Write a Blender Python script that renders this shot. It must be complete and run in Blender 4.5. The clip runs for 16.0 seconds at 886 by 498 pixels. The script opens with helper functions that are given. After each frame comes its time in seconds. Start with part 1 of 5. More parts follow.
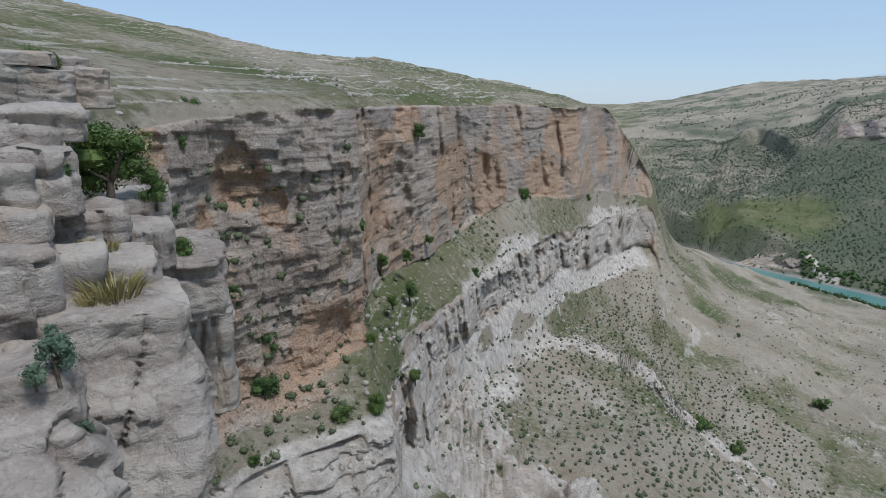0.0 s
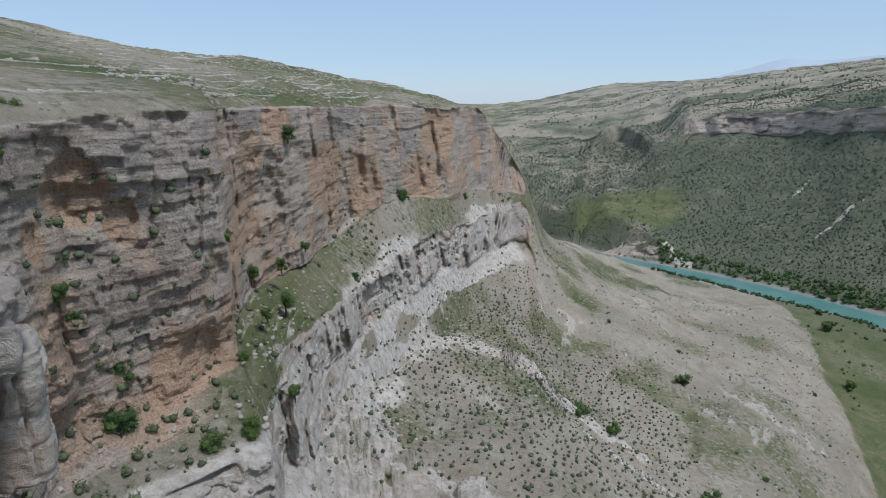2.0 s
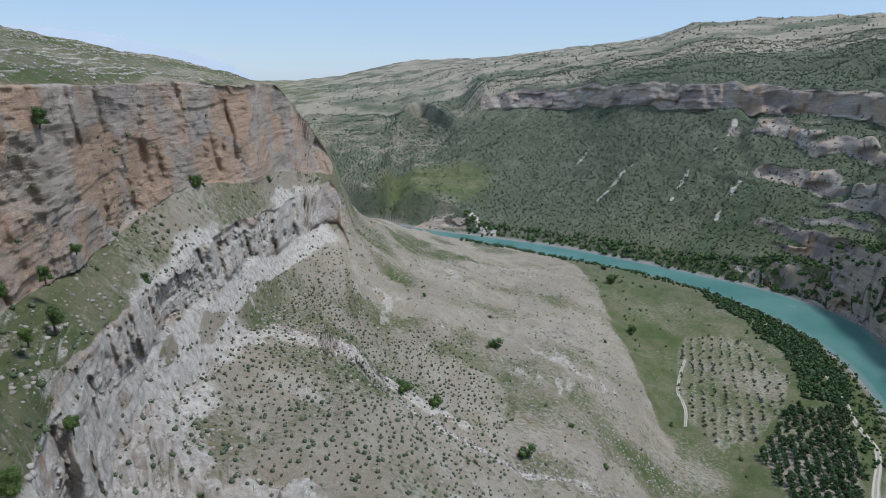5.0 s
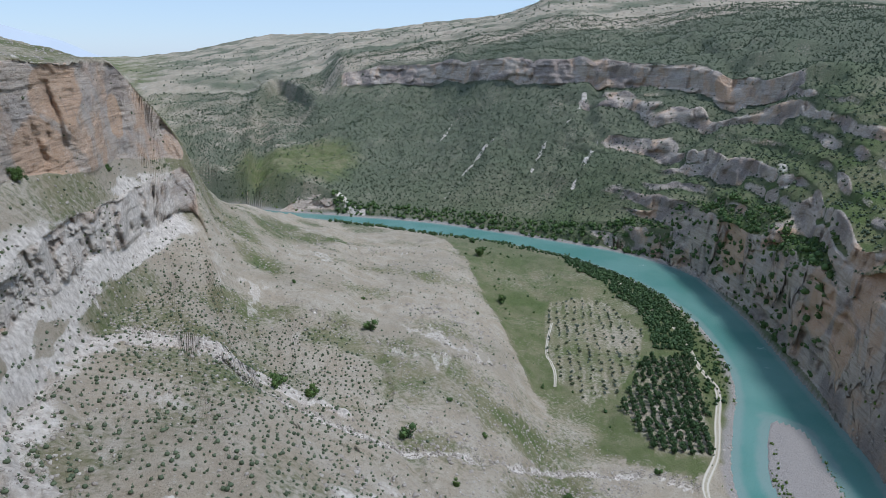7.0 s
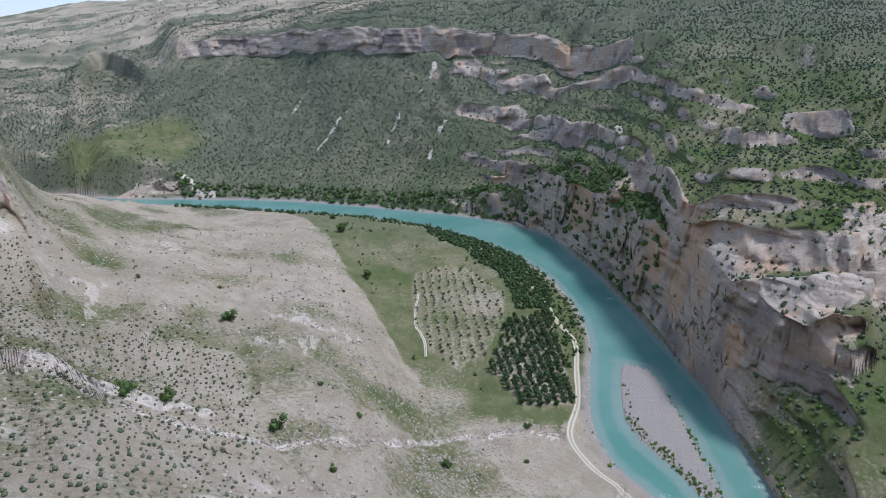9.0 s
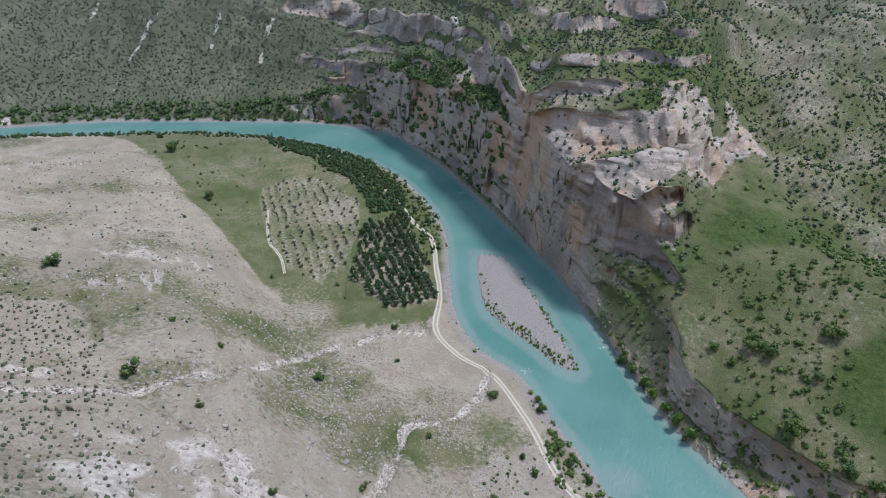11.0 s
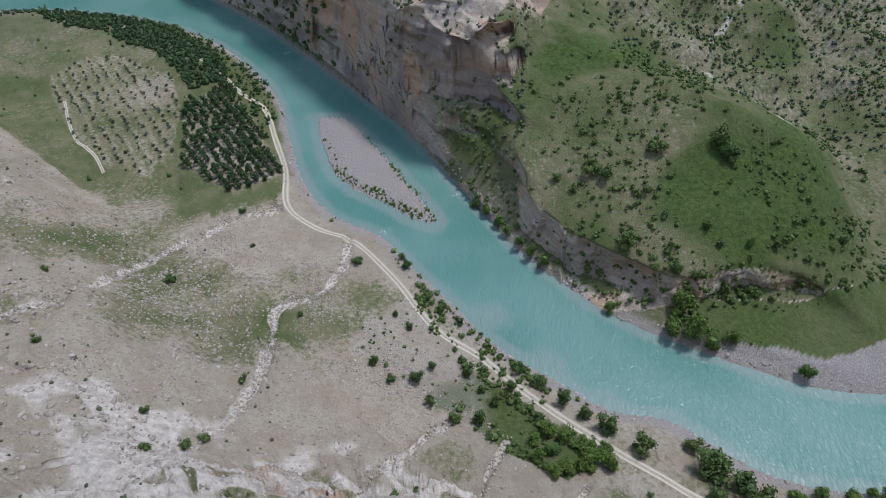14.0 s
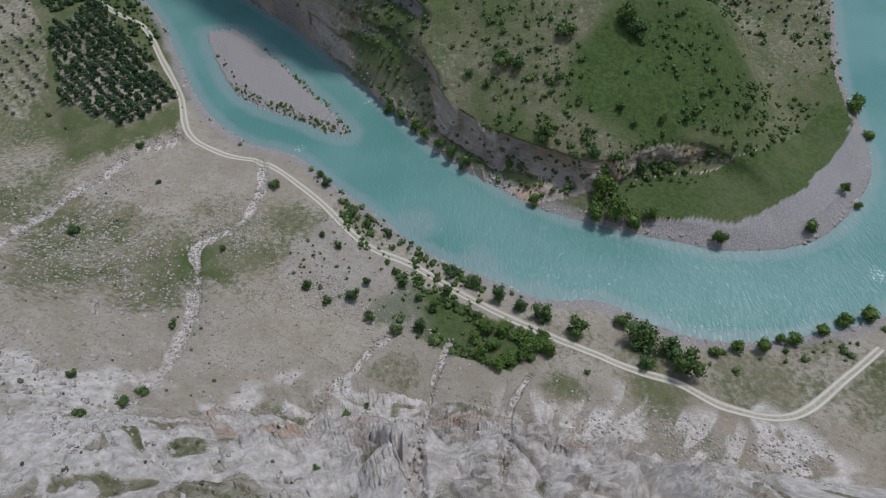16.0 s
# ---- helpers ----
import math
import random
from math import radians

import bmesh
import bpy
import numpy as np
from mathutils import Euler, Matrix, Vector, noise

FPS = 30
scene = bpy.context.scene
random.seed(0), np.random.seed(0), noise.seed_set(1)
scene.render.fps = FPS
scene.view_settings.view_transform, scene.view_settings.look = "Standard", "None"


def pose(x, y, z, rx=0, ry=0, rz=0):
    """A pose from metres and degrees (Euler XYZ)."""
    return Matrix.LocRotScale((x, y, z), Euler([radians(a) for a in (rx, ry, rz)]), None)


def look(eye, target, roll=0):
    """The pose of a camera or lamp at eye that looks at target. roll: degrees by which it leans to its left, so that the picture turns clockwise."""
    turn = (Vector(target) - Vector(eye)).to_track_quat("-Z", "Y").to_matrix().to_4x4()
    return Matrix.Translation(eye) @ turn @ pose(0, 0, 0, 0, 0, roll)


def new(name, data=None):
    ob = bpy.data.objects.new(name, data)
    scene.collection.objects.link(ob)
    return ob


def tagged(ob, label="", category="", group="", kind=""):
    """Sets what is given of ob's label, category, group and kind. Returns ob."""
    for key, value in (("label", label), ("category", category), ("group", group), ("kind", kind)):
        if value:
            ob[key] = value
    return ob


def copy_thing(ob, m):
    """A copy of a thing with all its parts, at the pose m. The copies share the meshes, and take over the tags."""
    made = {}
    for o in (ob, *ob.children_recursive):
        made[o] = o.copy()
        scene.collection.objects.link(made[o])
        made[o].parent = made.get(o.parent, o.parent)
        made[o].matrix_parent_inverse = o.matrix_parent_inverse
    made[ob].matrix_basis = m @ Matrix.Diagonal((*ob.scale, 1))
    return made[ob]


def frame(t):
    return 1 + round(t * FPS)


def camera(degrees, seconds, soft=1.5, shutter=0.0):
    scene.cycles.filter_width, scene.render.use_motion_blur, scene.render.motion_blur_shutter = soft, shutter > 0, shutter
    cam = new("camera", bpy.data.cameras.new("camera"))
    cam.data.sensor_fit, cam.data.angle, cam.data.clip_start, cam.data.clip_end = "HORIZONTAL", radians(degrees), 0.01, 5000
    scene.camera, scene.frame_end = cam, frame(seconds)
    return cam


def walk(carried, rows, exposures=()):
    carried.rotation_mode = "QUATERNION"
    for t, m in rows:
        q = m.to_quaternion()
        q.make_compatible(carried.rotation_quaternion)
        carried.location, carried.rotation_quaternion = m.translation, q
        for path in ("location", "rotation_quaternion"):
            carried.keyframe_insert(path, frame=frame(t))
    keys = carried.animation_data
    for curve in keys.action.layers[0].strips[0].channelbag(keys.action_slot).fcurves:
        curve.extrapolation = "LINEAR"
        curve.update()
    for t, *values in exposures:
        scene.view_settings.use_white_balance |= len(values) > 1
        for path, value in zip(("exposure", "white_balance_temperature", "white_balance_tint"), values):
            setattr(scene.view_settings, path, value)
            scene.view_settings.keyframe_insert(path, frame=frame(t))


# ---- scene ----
# Camera: seconds, place, tilt, heading and lean of a drone that flies out from a cliff and turns over a river.
cam = camera(71.0, 16.0, soft=0.6)
PATH = [
    (0, 0.00, 0.00, 169.49, 76.48, 0, 0.00, 0.25),
    (0.5, 0.16, 0.65, 169.51, 76.49, 0, -2.38, 0.26),
    (1, 0.39, 1.35, 169.53, 76.50, 0, -5.19, 0.21),
    (1.5, 0.65, 2.03, 169.55, 76.52, 0, -7.77, 0.20),
    (2, 0.97, 2.73, 169.58, 76.53, 0, -11.14, 0.18),
    (2.5, 1.33, 3.45, 169.60, 76.48, 0, -13.87, 0.15),
    (3, 1.73, 4.19, 169.62, 76.36, 0, -16.93, 0.15),
    (3.5, 2.17, 4.93, 169.65, 76.03, 0, -19.48, 0.12),
    (4, 2.63, 5.66, 169.69, 75.52, 0, -22.66, 0.16),
    (4.2, 2.83, 5.96, 169.70, 75.36, 0, -23.88, 0.19),
    (6.3, 5.30, 8.83, 169.90, 73.19, 0, -36.41, 0.29),
    (6.5, 5.62, 9.07, 169.92, 73.04, 0, -37.63, 0.26),
    (7, 6.44, 9.65, 169.97, 72.53, 0, -40.96, 0.22),
    (7.5, 7.28, 10.21, 170.02, 72.07, 0, -43.84, 0.25),
    (8, 8.16, 10.72, 170.08, 71.56, 0, -47.29, 0.17),
    (8.5, 9.09, 11.20, 170.13, 71.07, 0, -50.41, 0.17),
    (9, 10.03, 11.65, 170.17, 69.98, 0, -54.15, 0.13),
    (9.5, 10.99, 12.06, 170.21, 68.22, 0, -57.46, 0.16),
    (10, 11.97, 12.42, 170.24, 65.78, 0, -61.45, 0.10),
    (10.2, 12.37, 12.56, 170.25, 64.83, 0, -63.15, 0.11),
    (12.3, 16.66, 12.93, 170.25, 55.35, 0, -76.14, -0.08),
    (12.5, 17.09, 12.91, 170.26, 54.44, 0, -77.08, -0.11),
    (13, 18.19, 12.86, 170.27, 52.05, 0, -79.67, -0.18),
    (13.5, 19.28, 12.78, 170.29, 49.85, 0, -82.16, -0.22),
    (14, 20.38, 12.66, 170.31, 47.44, 0, -84.84, -0.29),
    (14.5, 21.45, 12.50, 170.35, 45.21, 0, -87.20, -0.30),
    (15, 22.51, 12.30, 170.40, 42.82, 0, -89.63, -0.34),
    (15.5, 23.56, 12.10, 170.45, 40.58, 0, -91.91, -0.42),
    (16, 24.62, 11.88, 170.50, 38.18, 0, -94.52, -0.46),
]
walk(cam, [(t, pose(x, y, z, 0, 0, yaw) @ pose(0, 0, 0, tilt, 0, 0) @ pose(0, 0, 0, 0, 0, lean)) for t, x, y, z, tilt, _, yaw, lean in PATH],
     exposures=[(0, -0.14, 5850, 8), (3.5, -0.16, 5800, 8), (7, 0.03, 5700, 9), (9, 0.2, 5750, 13), (13.5, 0.03, 5900, 13), (16, -0.25, 5850, 12)])

# ---- light: thin high cloud, a soft high sun ----
SUN_ELEVATION, SUN_AZIMUTH = 64.0, 138.0   # degrees; azimuth clockwise from +y
world = bpy.data.worlds.new("sky")
scene.world = world
world.use_nodes = True
wn = world.node_tree
sky = wn.nodes.new("ShaderNodeTexSky")
sky.sky_type = "NISHITA"
sky.sun_disc = False
sky.sun_elevation = radians(SUN_ELEVATION)
sky.sun_rotation = radians(SUN_AZIMUTH)
sky.altitude, sky.air_density, sky.dust_density, sky.ozone_density = 1000, 1.0, 0.5, 2.0
wn.nodes["Background"].inputs["Strength"].default_value = 0.142
veil = wn.nodes.new("ShaderNodeMix")            # thin even cloud over the blue
veil.data_type = "RGBA"
veil.inputs[0].default_value = 0.68
veil.inputs[7].default_value = (3.6, 4.4, 5.45, 1)
wn.links.new(sky.outputs["Color"], veil.inputs[6])
wn.links.new(veil.outputs[2], wn.nodes["Background"].inputs["Color"])
sun = new("sun", bpy.data.lights.new("sun", "SUN"))
sun.data.energy, sun.data.angle, sun.data.color = 2.8, radians(9), (1.0, 0.96, 0.9)
sa, se = radians(SUN_AZIMUTH), radians(SUN_ELEVATION)
sun.matrix_world = look((0, 0, 0), (-math.sin(sa) * math.cos(se), -math.cos(sa) * math.cos(se), -math.sin(se)))


# ---- noise ----
def lattice(i, factor):
    """Whole numbers times a factor, wrapped to 32 bits."""
    return (np.asarray(i, np.float32).astype(np.int32).view(np.uint32) * np.uint32(factor)).astype(np.uint32)


def scramble(n):
    n ^= n >> np.uint32(13)
    n *= np.uint32(1274126177)
    n ^= n >> np.uint32(16)
    n *= np.uint32(2246822519)
    n ^= n >> np.uint32(15)
    n &= np.uint32(0xFFFFFF)
    return n.astype(np.float32) * np.float32(1 / 0x7FFFFF) - np.float32(1.0)


PRIMES = (374761393, 668265263, 2147483647)


def hash3(i, j, k, seed):
    n = lattice(i, PRIMES[0]) + lattice(j, PRIMES[1]) + lattice(k, PRIMES[2]) + np.uint32(seed * 1274126177 & 0xFFFFFFFF)
    return scramble(n)


def value_noise(x, y, z, seed=0):
    """Smooth noise from -1 to 1 on a unit lattice."""
    x, y, z = np.broadcast_arrays(np.asarray(x, np.float32), np.asarray(y, np.float32), np.asarray(z, np.float32))
    low = [np.floor(v) for v in (x, y, z)]
    fx, fy, fz = (f * f * (3 - 2 * f) for f in (v - i for v, i in zip((x, y, z), low)))
    a, b, c = (lattice(i, p) for i, p in zip(low, PRIMES))
    c = c + np.uint32(seed * 1274126177 & 0xFFFFFFFF)
    layers = []
    for dz in (0, 1):
        rows = []
        for dy in (0, 1):
            base = b + c + np.uint32((dy * PRIMES[1] + dz * PRIMES[2]) & 0xFFFFFFFF)
            p, q = scramble(a + base), scramble(a + base + np.uint32(PRIMES[0]))
            q -= p
            q *= fx
            rows.append(p + q)
        layers.append(rows[0] + (rows[1] - rows[0]) * fy)
    return layers[0] + (layers[1] - layers[0]) * fz


def fbm(x, y, z, octaves=4, seed=0, gain=0.5):
    total, amp, norm = 0, 1.0, 0
    for o in range(octaves):
        total = total + amp * value_noise(x * 2.03**o, y * 2.03**o, np.asarray(z) * 2.03**o, seed + 7 * o)
        norm, amp = norm + amp, amp * gain
    return total / norm


def smooth(a, b, x):
    t = np.clip((x - a) / (b - a), 0, 1)
    return t * t * (3 - 2 * t)


# ---- landform: sections across the valley on bearings from one point ----
CX, CY = 14.0, 8.0
SECTIONS = {}


def section(bearing, *knots):
    """A cross-section of the land on one bearing: sixteen knots of distance and height."""
    SECTIONS[bearing] = np.array(knots, float).reshape(-1, 2)
    assert len(SECTIONS[bearing]) == 16, bearing


# the cliff side: valley ground, lower cliff, terrace, upper cliff, plateau
section(-160, 0, 100, 20, 103, 40, 108, 50, 115, 60, 125, 64, 135, 68, 142, 72, 150, 75, 166, 85, 170, 120, 174, 200, 185, 350, 200, 600, 215, 1500, 225, 3500, 230)
section(-110, 0, 100, 6, 106, 11, 112, 16, 120, 19, 130, 21, 140, 23, 148, 25, 158, 27, 166, 33, 171, 50, 174, 100, 182, 250, 200, 600, 220, 1500, 230, 3500, 230)
section(-90, 0, 100, 6.5, 106, 12.2, 112, 16.8, 120, 20.1, 130, 22.5, 140, 24.3, 149, 25.3, 157, 26, 163, 28.4, 164, 29.3, 171.5, 52, 174, 250, 205, 600, 225, 1500, 230, 3500, 230)
section(-84, 0, 100, 7, 106, 13, 112, 18.1, 120, 21.7, 130, 24.2, 140, 26.2, 149, 27.3, 157, 28, 164, 30.4, 165, 31.3, 172, 54, 174, 250, 205, 600, 225, 1500, 230, 3500, 230)
section(-80, 0, 100, 7.2, 106, 13.4, 112, 18.6, 120, 22.3, 130, 24.8, 140, 26.8, 149, 28, 157, 28.7, 164.5, 31.1, 165.5, 32, 172, 54.7, 174, 250, 205, 600, 225, 1500, 230, 3500, 230)
section(-78, 0, 100, 7.7, 106, 14.2, 112, 19.5, 120, 23.2, 130, 25.6, 140, 27.4, 149, 28.8, 157, 29.5, 165, 31.1, 166, 32, 171.5, 55.5, 174, 250, 205, 600, 225, 1500, 230, 3500, 230)
section(-75, 0, 100, 7.5, 106, 14, 112, 19.2, 120, 23, 130, 25.6, 140, 27.5, 149, 28.8, 157, 29.5, 165, 31.6, 166, 32.5, 170, 55.5, 174, 250, 205, 600, 225, 1500, 230, 3500, 230)
section(-70, 0, 100, 6.9, 106, 12.9, 112, 17.8, 120, 21.4, 130, 24, 140, 26.1, 149, 27.1, 157, 27.8, 164, 32.4, 165, 33.3, 168, 53.8, 173, 250, 205, 600, 225, 1500, 230, 3500, 230)
section(-64, 0, 100, 7, 106, 13.1, 112, 18, 120, 21.5, 130, 24, 140, 26, 149, 27.1, 157, 27.8, 163, 32.9, 164, 33.8, 167, 53.8, 173, 250, 205, 600, 225, 1500, 230, 3500, 230)
section(-58, 0, 100, 8.4, 106, 15.5, 112, 21.1, 120, 24.8, 130, 27.0, 140, 28.5, 149, 30.3, 157, 31, 160, 39.1, 161, 40.0, 167, 57, 173, 250, 205, 600, 225, 1500, 230, 3500, 230)
section(-48, 0, 100, 10, 106, 25, 112, 35, 118, 43, 127, 46, 136, 49, 145, 51, 152, 53, 164, 58, 169, 75, 173, 110, 180, 250, 206, 600, 225, 1500, 230, 3500, 230)
section(-34, 0, 100, 15, 106, 35, 112, 50, 118, 60, 122, 64, 128, 68, 131, 70, 134, 73, 167, 78, 170, 95, 173, 150, 181, 250, 200, 600, 225, 1500, 230, 3500, 230)
section(-18, 0, 100, 20, 104, 45, 107, 58, 111, 64, 116, 70, 128, 76, 130, 81, 134, 86, 168, 92, 170, 125, 174, 168, 178, 300, 191, 600, 208, 1500, 215, 3500, 215)
section(-15.5, 0, 100, 21, 103.5, 48, 106, 64, 109, 74, 113, 80, 126, 86, 130, 106, 133, 111, 168, 118, 170, 140, 175, 190, 178.5, 320, 190, 620, 207, 1500, 212, 3500, 213)
section(-6, 0, 100, 25, 101, 60, 102, 90, 103, 116, 104, 124, 114, 128, 124, 150, 132, 155, 168, 162, 171, 207, 176, 300, 184, 400, 192, 700, 196, 1500, 200, 3500, 205)
section(3, 0, 100, 30, 100, 70, 99, 120, 97, 165, 96, 180, 107, 186, 121, 212, 135, 218, 168, 226, 170, 280, 173, 400, 179, 600, 182, 900, 184, 1500, 185, 3500, 190)
section(9, 0, 100, 40, 101, 80, 100, 140, 92, 215, 86, 237, 103, 243, 118, 258, 130, 264, 167, 272, 169, 310, 169, 450, 170, 700, 169, 1200, 150, 2000, 150, 3500, 165)
section(12, 0, 100, 45, 100, 90, 97, 150, 88, 245, 82, 275, 98, 281, 116, 300, 127, 306, 166, 314, 167, 350, 160, 480, 110, 720, 45, 820, 50, 1500, 100, 3500, 148)
section(14.5, 0, 100, 50, 99, 95, 95, 150, 86, 265, 80, 307, 97, 313, 115, 330, 121, 335, 148, 342, 149, 380, 132, 540, 75, 730, 20, 790, 42, 1500, 95, 3500, 148)
section(17, 0, 100, 55, 98, 100, 94, 152, 84, 260, 74, 335, 92, 341, 111, 349, 118, 354, 124, 362, 124, 410, 104, 640, 42, 740, 5, 768, 38, 1500, 104, 3500, 158)
# the valley: scree slope, fields, near bank, far bank, far wall, high hills
section(19, 0, 100, 58, 96, 105, 90, 155, 80, 212, 68, 285, 74, 345, 84, 372, 86, 388, 88, 405, 86, 560, 55, 680, 22, 740, 3, 762, 36, 1500, 108, 3500, 172)
section(22, 0, 100, 60, 92, 110, 85, 160, 73, 205, 62, 270, 62, 360, 68, 420, 66, 470, 58, 560, 40, 685, 8, 712, 2, 722, 31, 900, 45, 1500, 112, 3500, 212)
section(26, 0, 100, 60, 88, 110, 78, 160, 66, 210, 58, 280, 60, 400, 48, 550, 28, 672, 5, 695, 3, 705, 33, 850, 47, 1380, 84, 1430, 122, 2200, 165, 3300, 252)
section(29.6, 0, 100, 60, 85, 110, 73, 160, 62, 205, 55.5, 265, 56.5, 390, 42, 535, 22, 651, 4.5, 678, 3, 690, 24, 825, 46, 1030, 86, 1090, 104, 1900, 180, 3300, 262)
section(32, 0, 100, 60, 82, 110, 68, 160, 58, 200, 53, 250, 53, 380, 36, 520, 16, 630, 4, 660, 3, 690, 12, 800, 45, 1090, 114, 1115, 148, 1900, 205, 3300, 266)
section(39, 0, 100, 60, 78, 110, 60, 150, 52, 190, 48, 250, 45, 370, 28, 555, 9, 588, 4, 630, 2, 655, 10, 780, 48, 1030, 120, 1050, 158, 1700, 220, 3000, 300)
section(45, 0, 100, 80, 66, 96, 50, 150, 45, 190, 38, 260, 30, 340, 18, 384, 10, 560, 4, 597, 2, 620, 10, 740, 60, 885, 137, 900, 168, 1500, 230, 2800, 320)
section(50, 0, 100, 75, 62, 90, 45, 130, 36, 170, 27, 210, 19, 245, 12, 275, 8, 535, 4, 575, 2, 595, 9, 690, 52, 825, 132, 842, 168, 1300, 235, 2000, 325)
section(57, 0, 100, 68, 60, 82, 39, 110, 28, 150, 18, 180, 14, 210, 10, 228, 8, 488, 4, 550, 2, 560, 14, 660, 70, 785, 132, 800, 164, 1200, 220, 2000, 330)
section(62, 0, 100, 64, 58, 78, 37, 110, 26, 150, 16, 180, 12, 200, 9.5, 220, 8, 440, 4, 520, 2, 528, 34, 640, 85, 745, 130, 760, 160, 1000, 215, 2000, 330)
section(66, 0, 100, 60, 60, 74, 38, 110, 24, 150, 15, 180, 11, 200, 9, 222, 7, 372, 4, 470, 2, 480, 45, 590, 95, 700, 125, 720, 158, 950, 215, 2000, 330)
section(70, 0, 100, 58, 60, 72, 38, 105, 24, 140, 14, 180, 9, 200, 6, 215, 5, 235, 3, 410, 2, 420, 58, 500, 85, 610, 120, 640, 150, 900, 210, 2000, 330)
section(76, 0, 100, 54, 63, 68, 40, 100, 20, 125, 11, 150, 7, 175, 5, 190, 4, 200, 2.5, 326, 2, 332, 36, 338, 70, 420, 108, 560, 140, 850, 200, 2000, 320)
section(81, 0, 100, 54, 63, 67, 40, 92, 20, 112, 11, 127, 8, 145, 5, 165, 4, 176, 2, 275, 2, 284, 28, 290, 62, 360, 98, 520, 135, 800, 190, 2000, 310)
section(85, 0, 100, 54, 63, 67, 38, 90, 17, 105, 11, 118, 7.5, 135, 5, 150, 4, 160, 2, 238, 2, 263, 29, 269, 55, 330, 84, 480, 130, 800, 185, 2000, 300)
section(89, 0, 100, 54, 63, 67, 38, 92, 15, 105, 9, 115, 7, 128, 5, 138, 4, 146, 2, 212, 2, 252, 29, 259, 51, 310, 72, 400, 112, 800, 175, 2000, 290)
section(94, 0, 100, 54, 63, 68, 38, 95, 14, 105, 9, 113, 7, 122, 5, 130, 4, 138, 2, 197, 3, 202, 17, 255, 40, 300, 48, 400, 66, 700, 150, 2000, 290)
section(102, 0, 100, 54, 63, 67, 40, 92, 14, 100, 9, 107, 6, 115, 5, 122, 4, 130, 2, 178, 3, 183, 16, 230, 32, 275, 44, 310, 37, 500, 85, 2000, 280)
section(110, 0, 100, 54, 63, 67, 40, 90, 15, 97, 9, 104, 6, 110, 5, 118, 4, 127, 2, 173, 3, 178, 15, 220, 27, 260, 42, 320, 24, 480, 60, 2000, 270)
section(118, 0, 100, 54, 64, 68, 42, 92, 15, 98, 9, 104, 6, 110, 5, 120, 4, 130, 2, 196, 4, 201, 14, 235, 25, 262, 32, 318, 8, 460, 40, 2000, 260)
section(126, 0, 100, 54, 66, 69, 43, 96, 15, 102, 9, 108, 6, 114, 5, 121, 3.5, 129, 2, 204, 4, 208, 9, 225, 11, 240, 8, 262, 3, 460, 30, 2000, 250)
section(134, 0, 100, 56, 68, 71, 45, 100, 16, 106, 9, 112, 6, 120, 5, 130, 3.5, 138, 2, 184, 1, 196, 2, 205, 3, 212, 3, 230, 1, 460, 30, 2000, 250)
section(145, 0, 100, 40, 87, 82, 46, 106, 18, 114, 10, 120, 7, 128, 6, 150, 4, 178, 2, 260, -1, 330, -1, 400, 2, 450, 10, 520, 30, 800, 80, 2000, 250)
section(165, 0, 100, 40, 95, 90, 70, 130, 40, 150, 20, 170, 10, 190, 7, 220, 4, 260, 2, 300, -1, 360, -1, 420, 6, 500, 20, 600, 40, 900, 90, 2000, 250)
section(200, *SECTIONS[-160].ravel())

# river banks in plan, upstream to downstream
BANK_NEAR = [(60, 900), (170, 800), (250, 715), (304, 625), (350, 543), (384, 466), (412, 405), (428, 335), (422, 265), (398, 207), (360, 162), (318, 130), (265, 107), (240, 94), (221, 77), (211, 56), (195, 42), (176, 24), (158, 8), (145, -12), (134, -30), (132, -48), (118, -69), (113, -88), (114, -112), (118, -136), (135, -175), (175, -218), (240, -250), (330, -275), (420, -290)]
BANK_FAR = [(80, 920), (190, 820), (265, 735), (311, 646), (357, 579), (408, 500), (440, 421), (466, 344), (476, 300), (472, 240), (450, 208), (410, 163), (370, 125), (330, 88), (293, 56), (258, 33), (230, 14), (209, 0), (192, -16), (176, -33), (164, -55), (155, -78), (149, -96), (148, -118), (154, -137), (171, -158), (189, -170), (219, -178), (240, -183), (277, -199), (320, -215), (420, -235)]
ISLAND = [(298, 103), (304, 95), (300, 86), (273, 65), (249, 49), (229, 36), (219, 33), (221, 43), (231, 57), (242, 75), (258, 88)]


HOLLOWS = [(-26, 77, 159, 3.6, 3.2), (-15, 81, 137, 4.4, 1.5), (10, 197, 145, 8.1, 1.5), (2, 173, 141, 7.2, 1.5), (42, 245, 137, 9.1, 2.0), (51, 263, 156, 9.3, 1.0), (-9, 125, 167, 2.3, 1.0), (-29, 59, 166, 1.5, 0.5), (-28, 68, 156, 2.7, 1.0), (76, 305, 145, 8.0, 1.0), (-12, 86, 139, 3.8, 1.0), (-23, 80, 159, 2.0, 1.0), (-16, 88, 158, 1.6, 1.5), (446, 194, 35, 17.0, 6.0), (341, 92, 34, 13.4, 2.0), (293, 52, 27, 6.4, 1.0), (338, 85, 63, 14.5, 6.0), (426, 154, 57, 10.3, 3.0), (313, 43, 63, 8.8, 2.0), (508, 302, 30, 13.5, 3.0), (672, 324, 138, 13.3, 2.0), (368, 84, 86, 8.5, 2.0)]

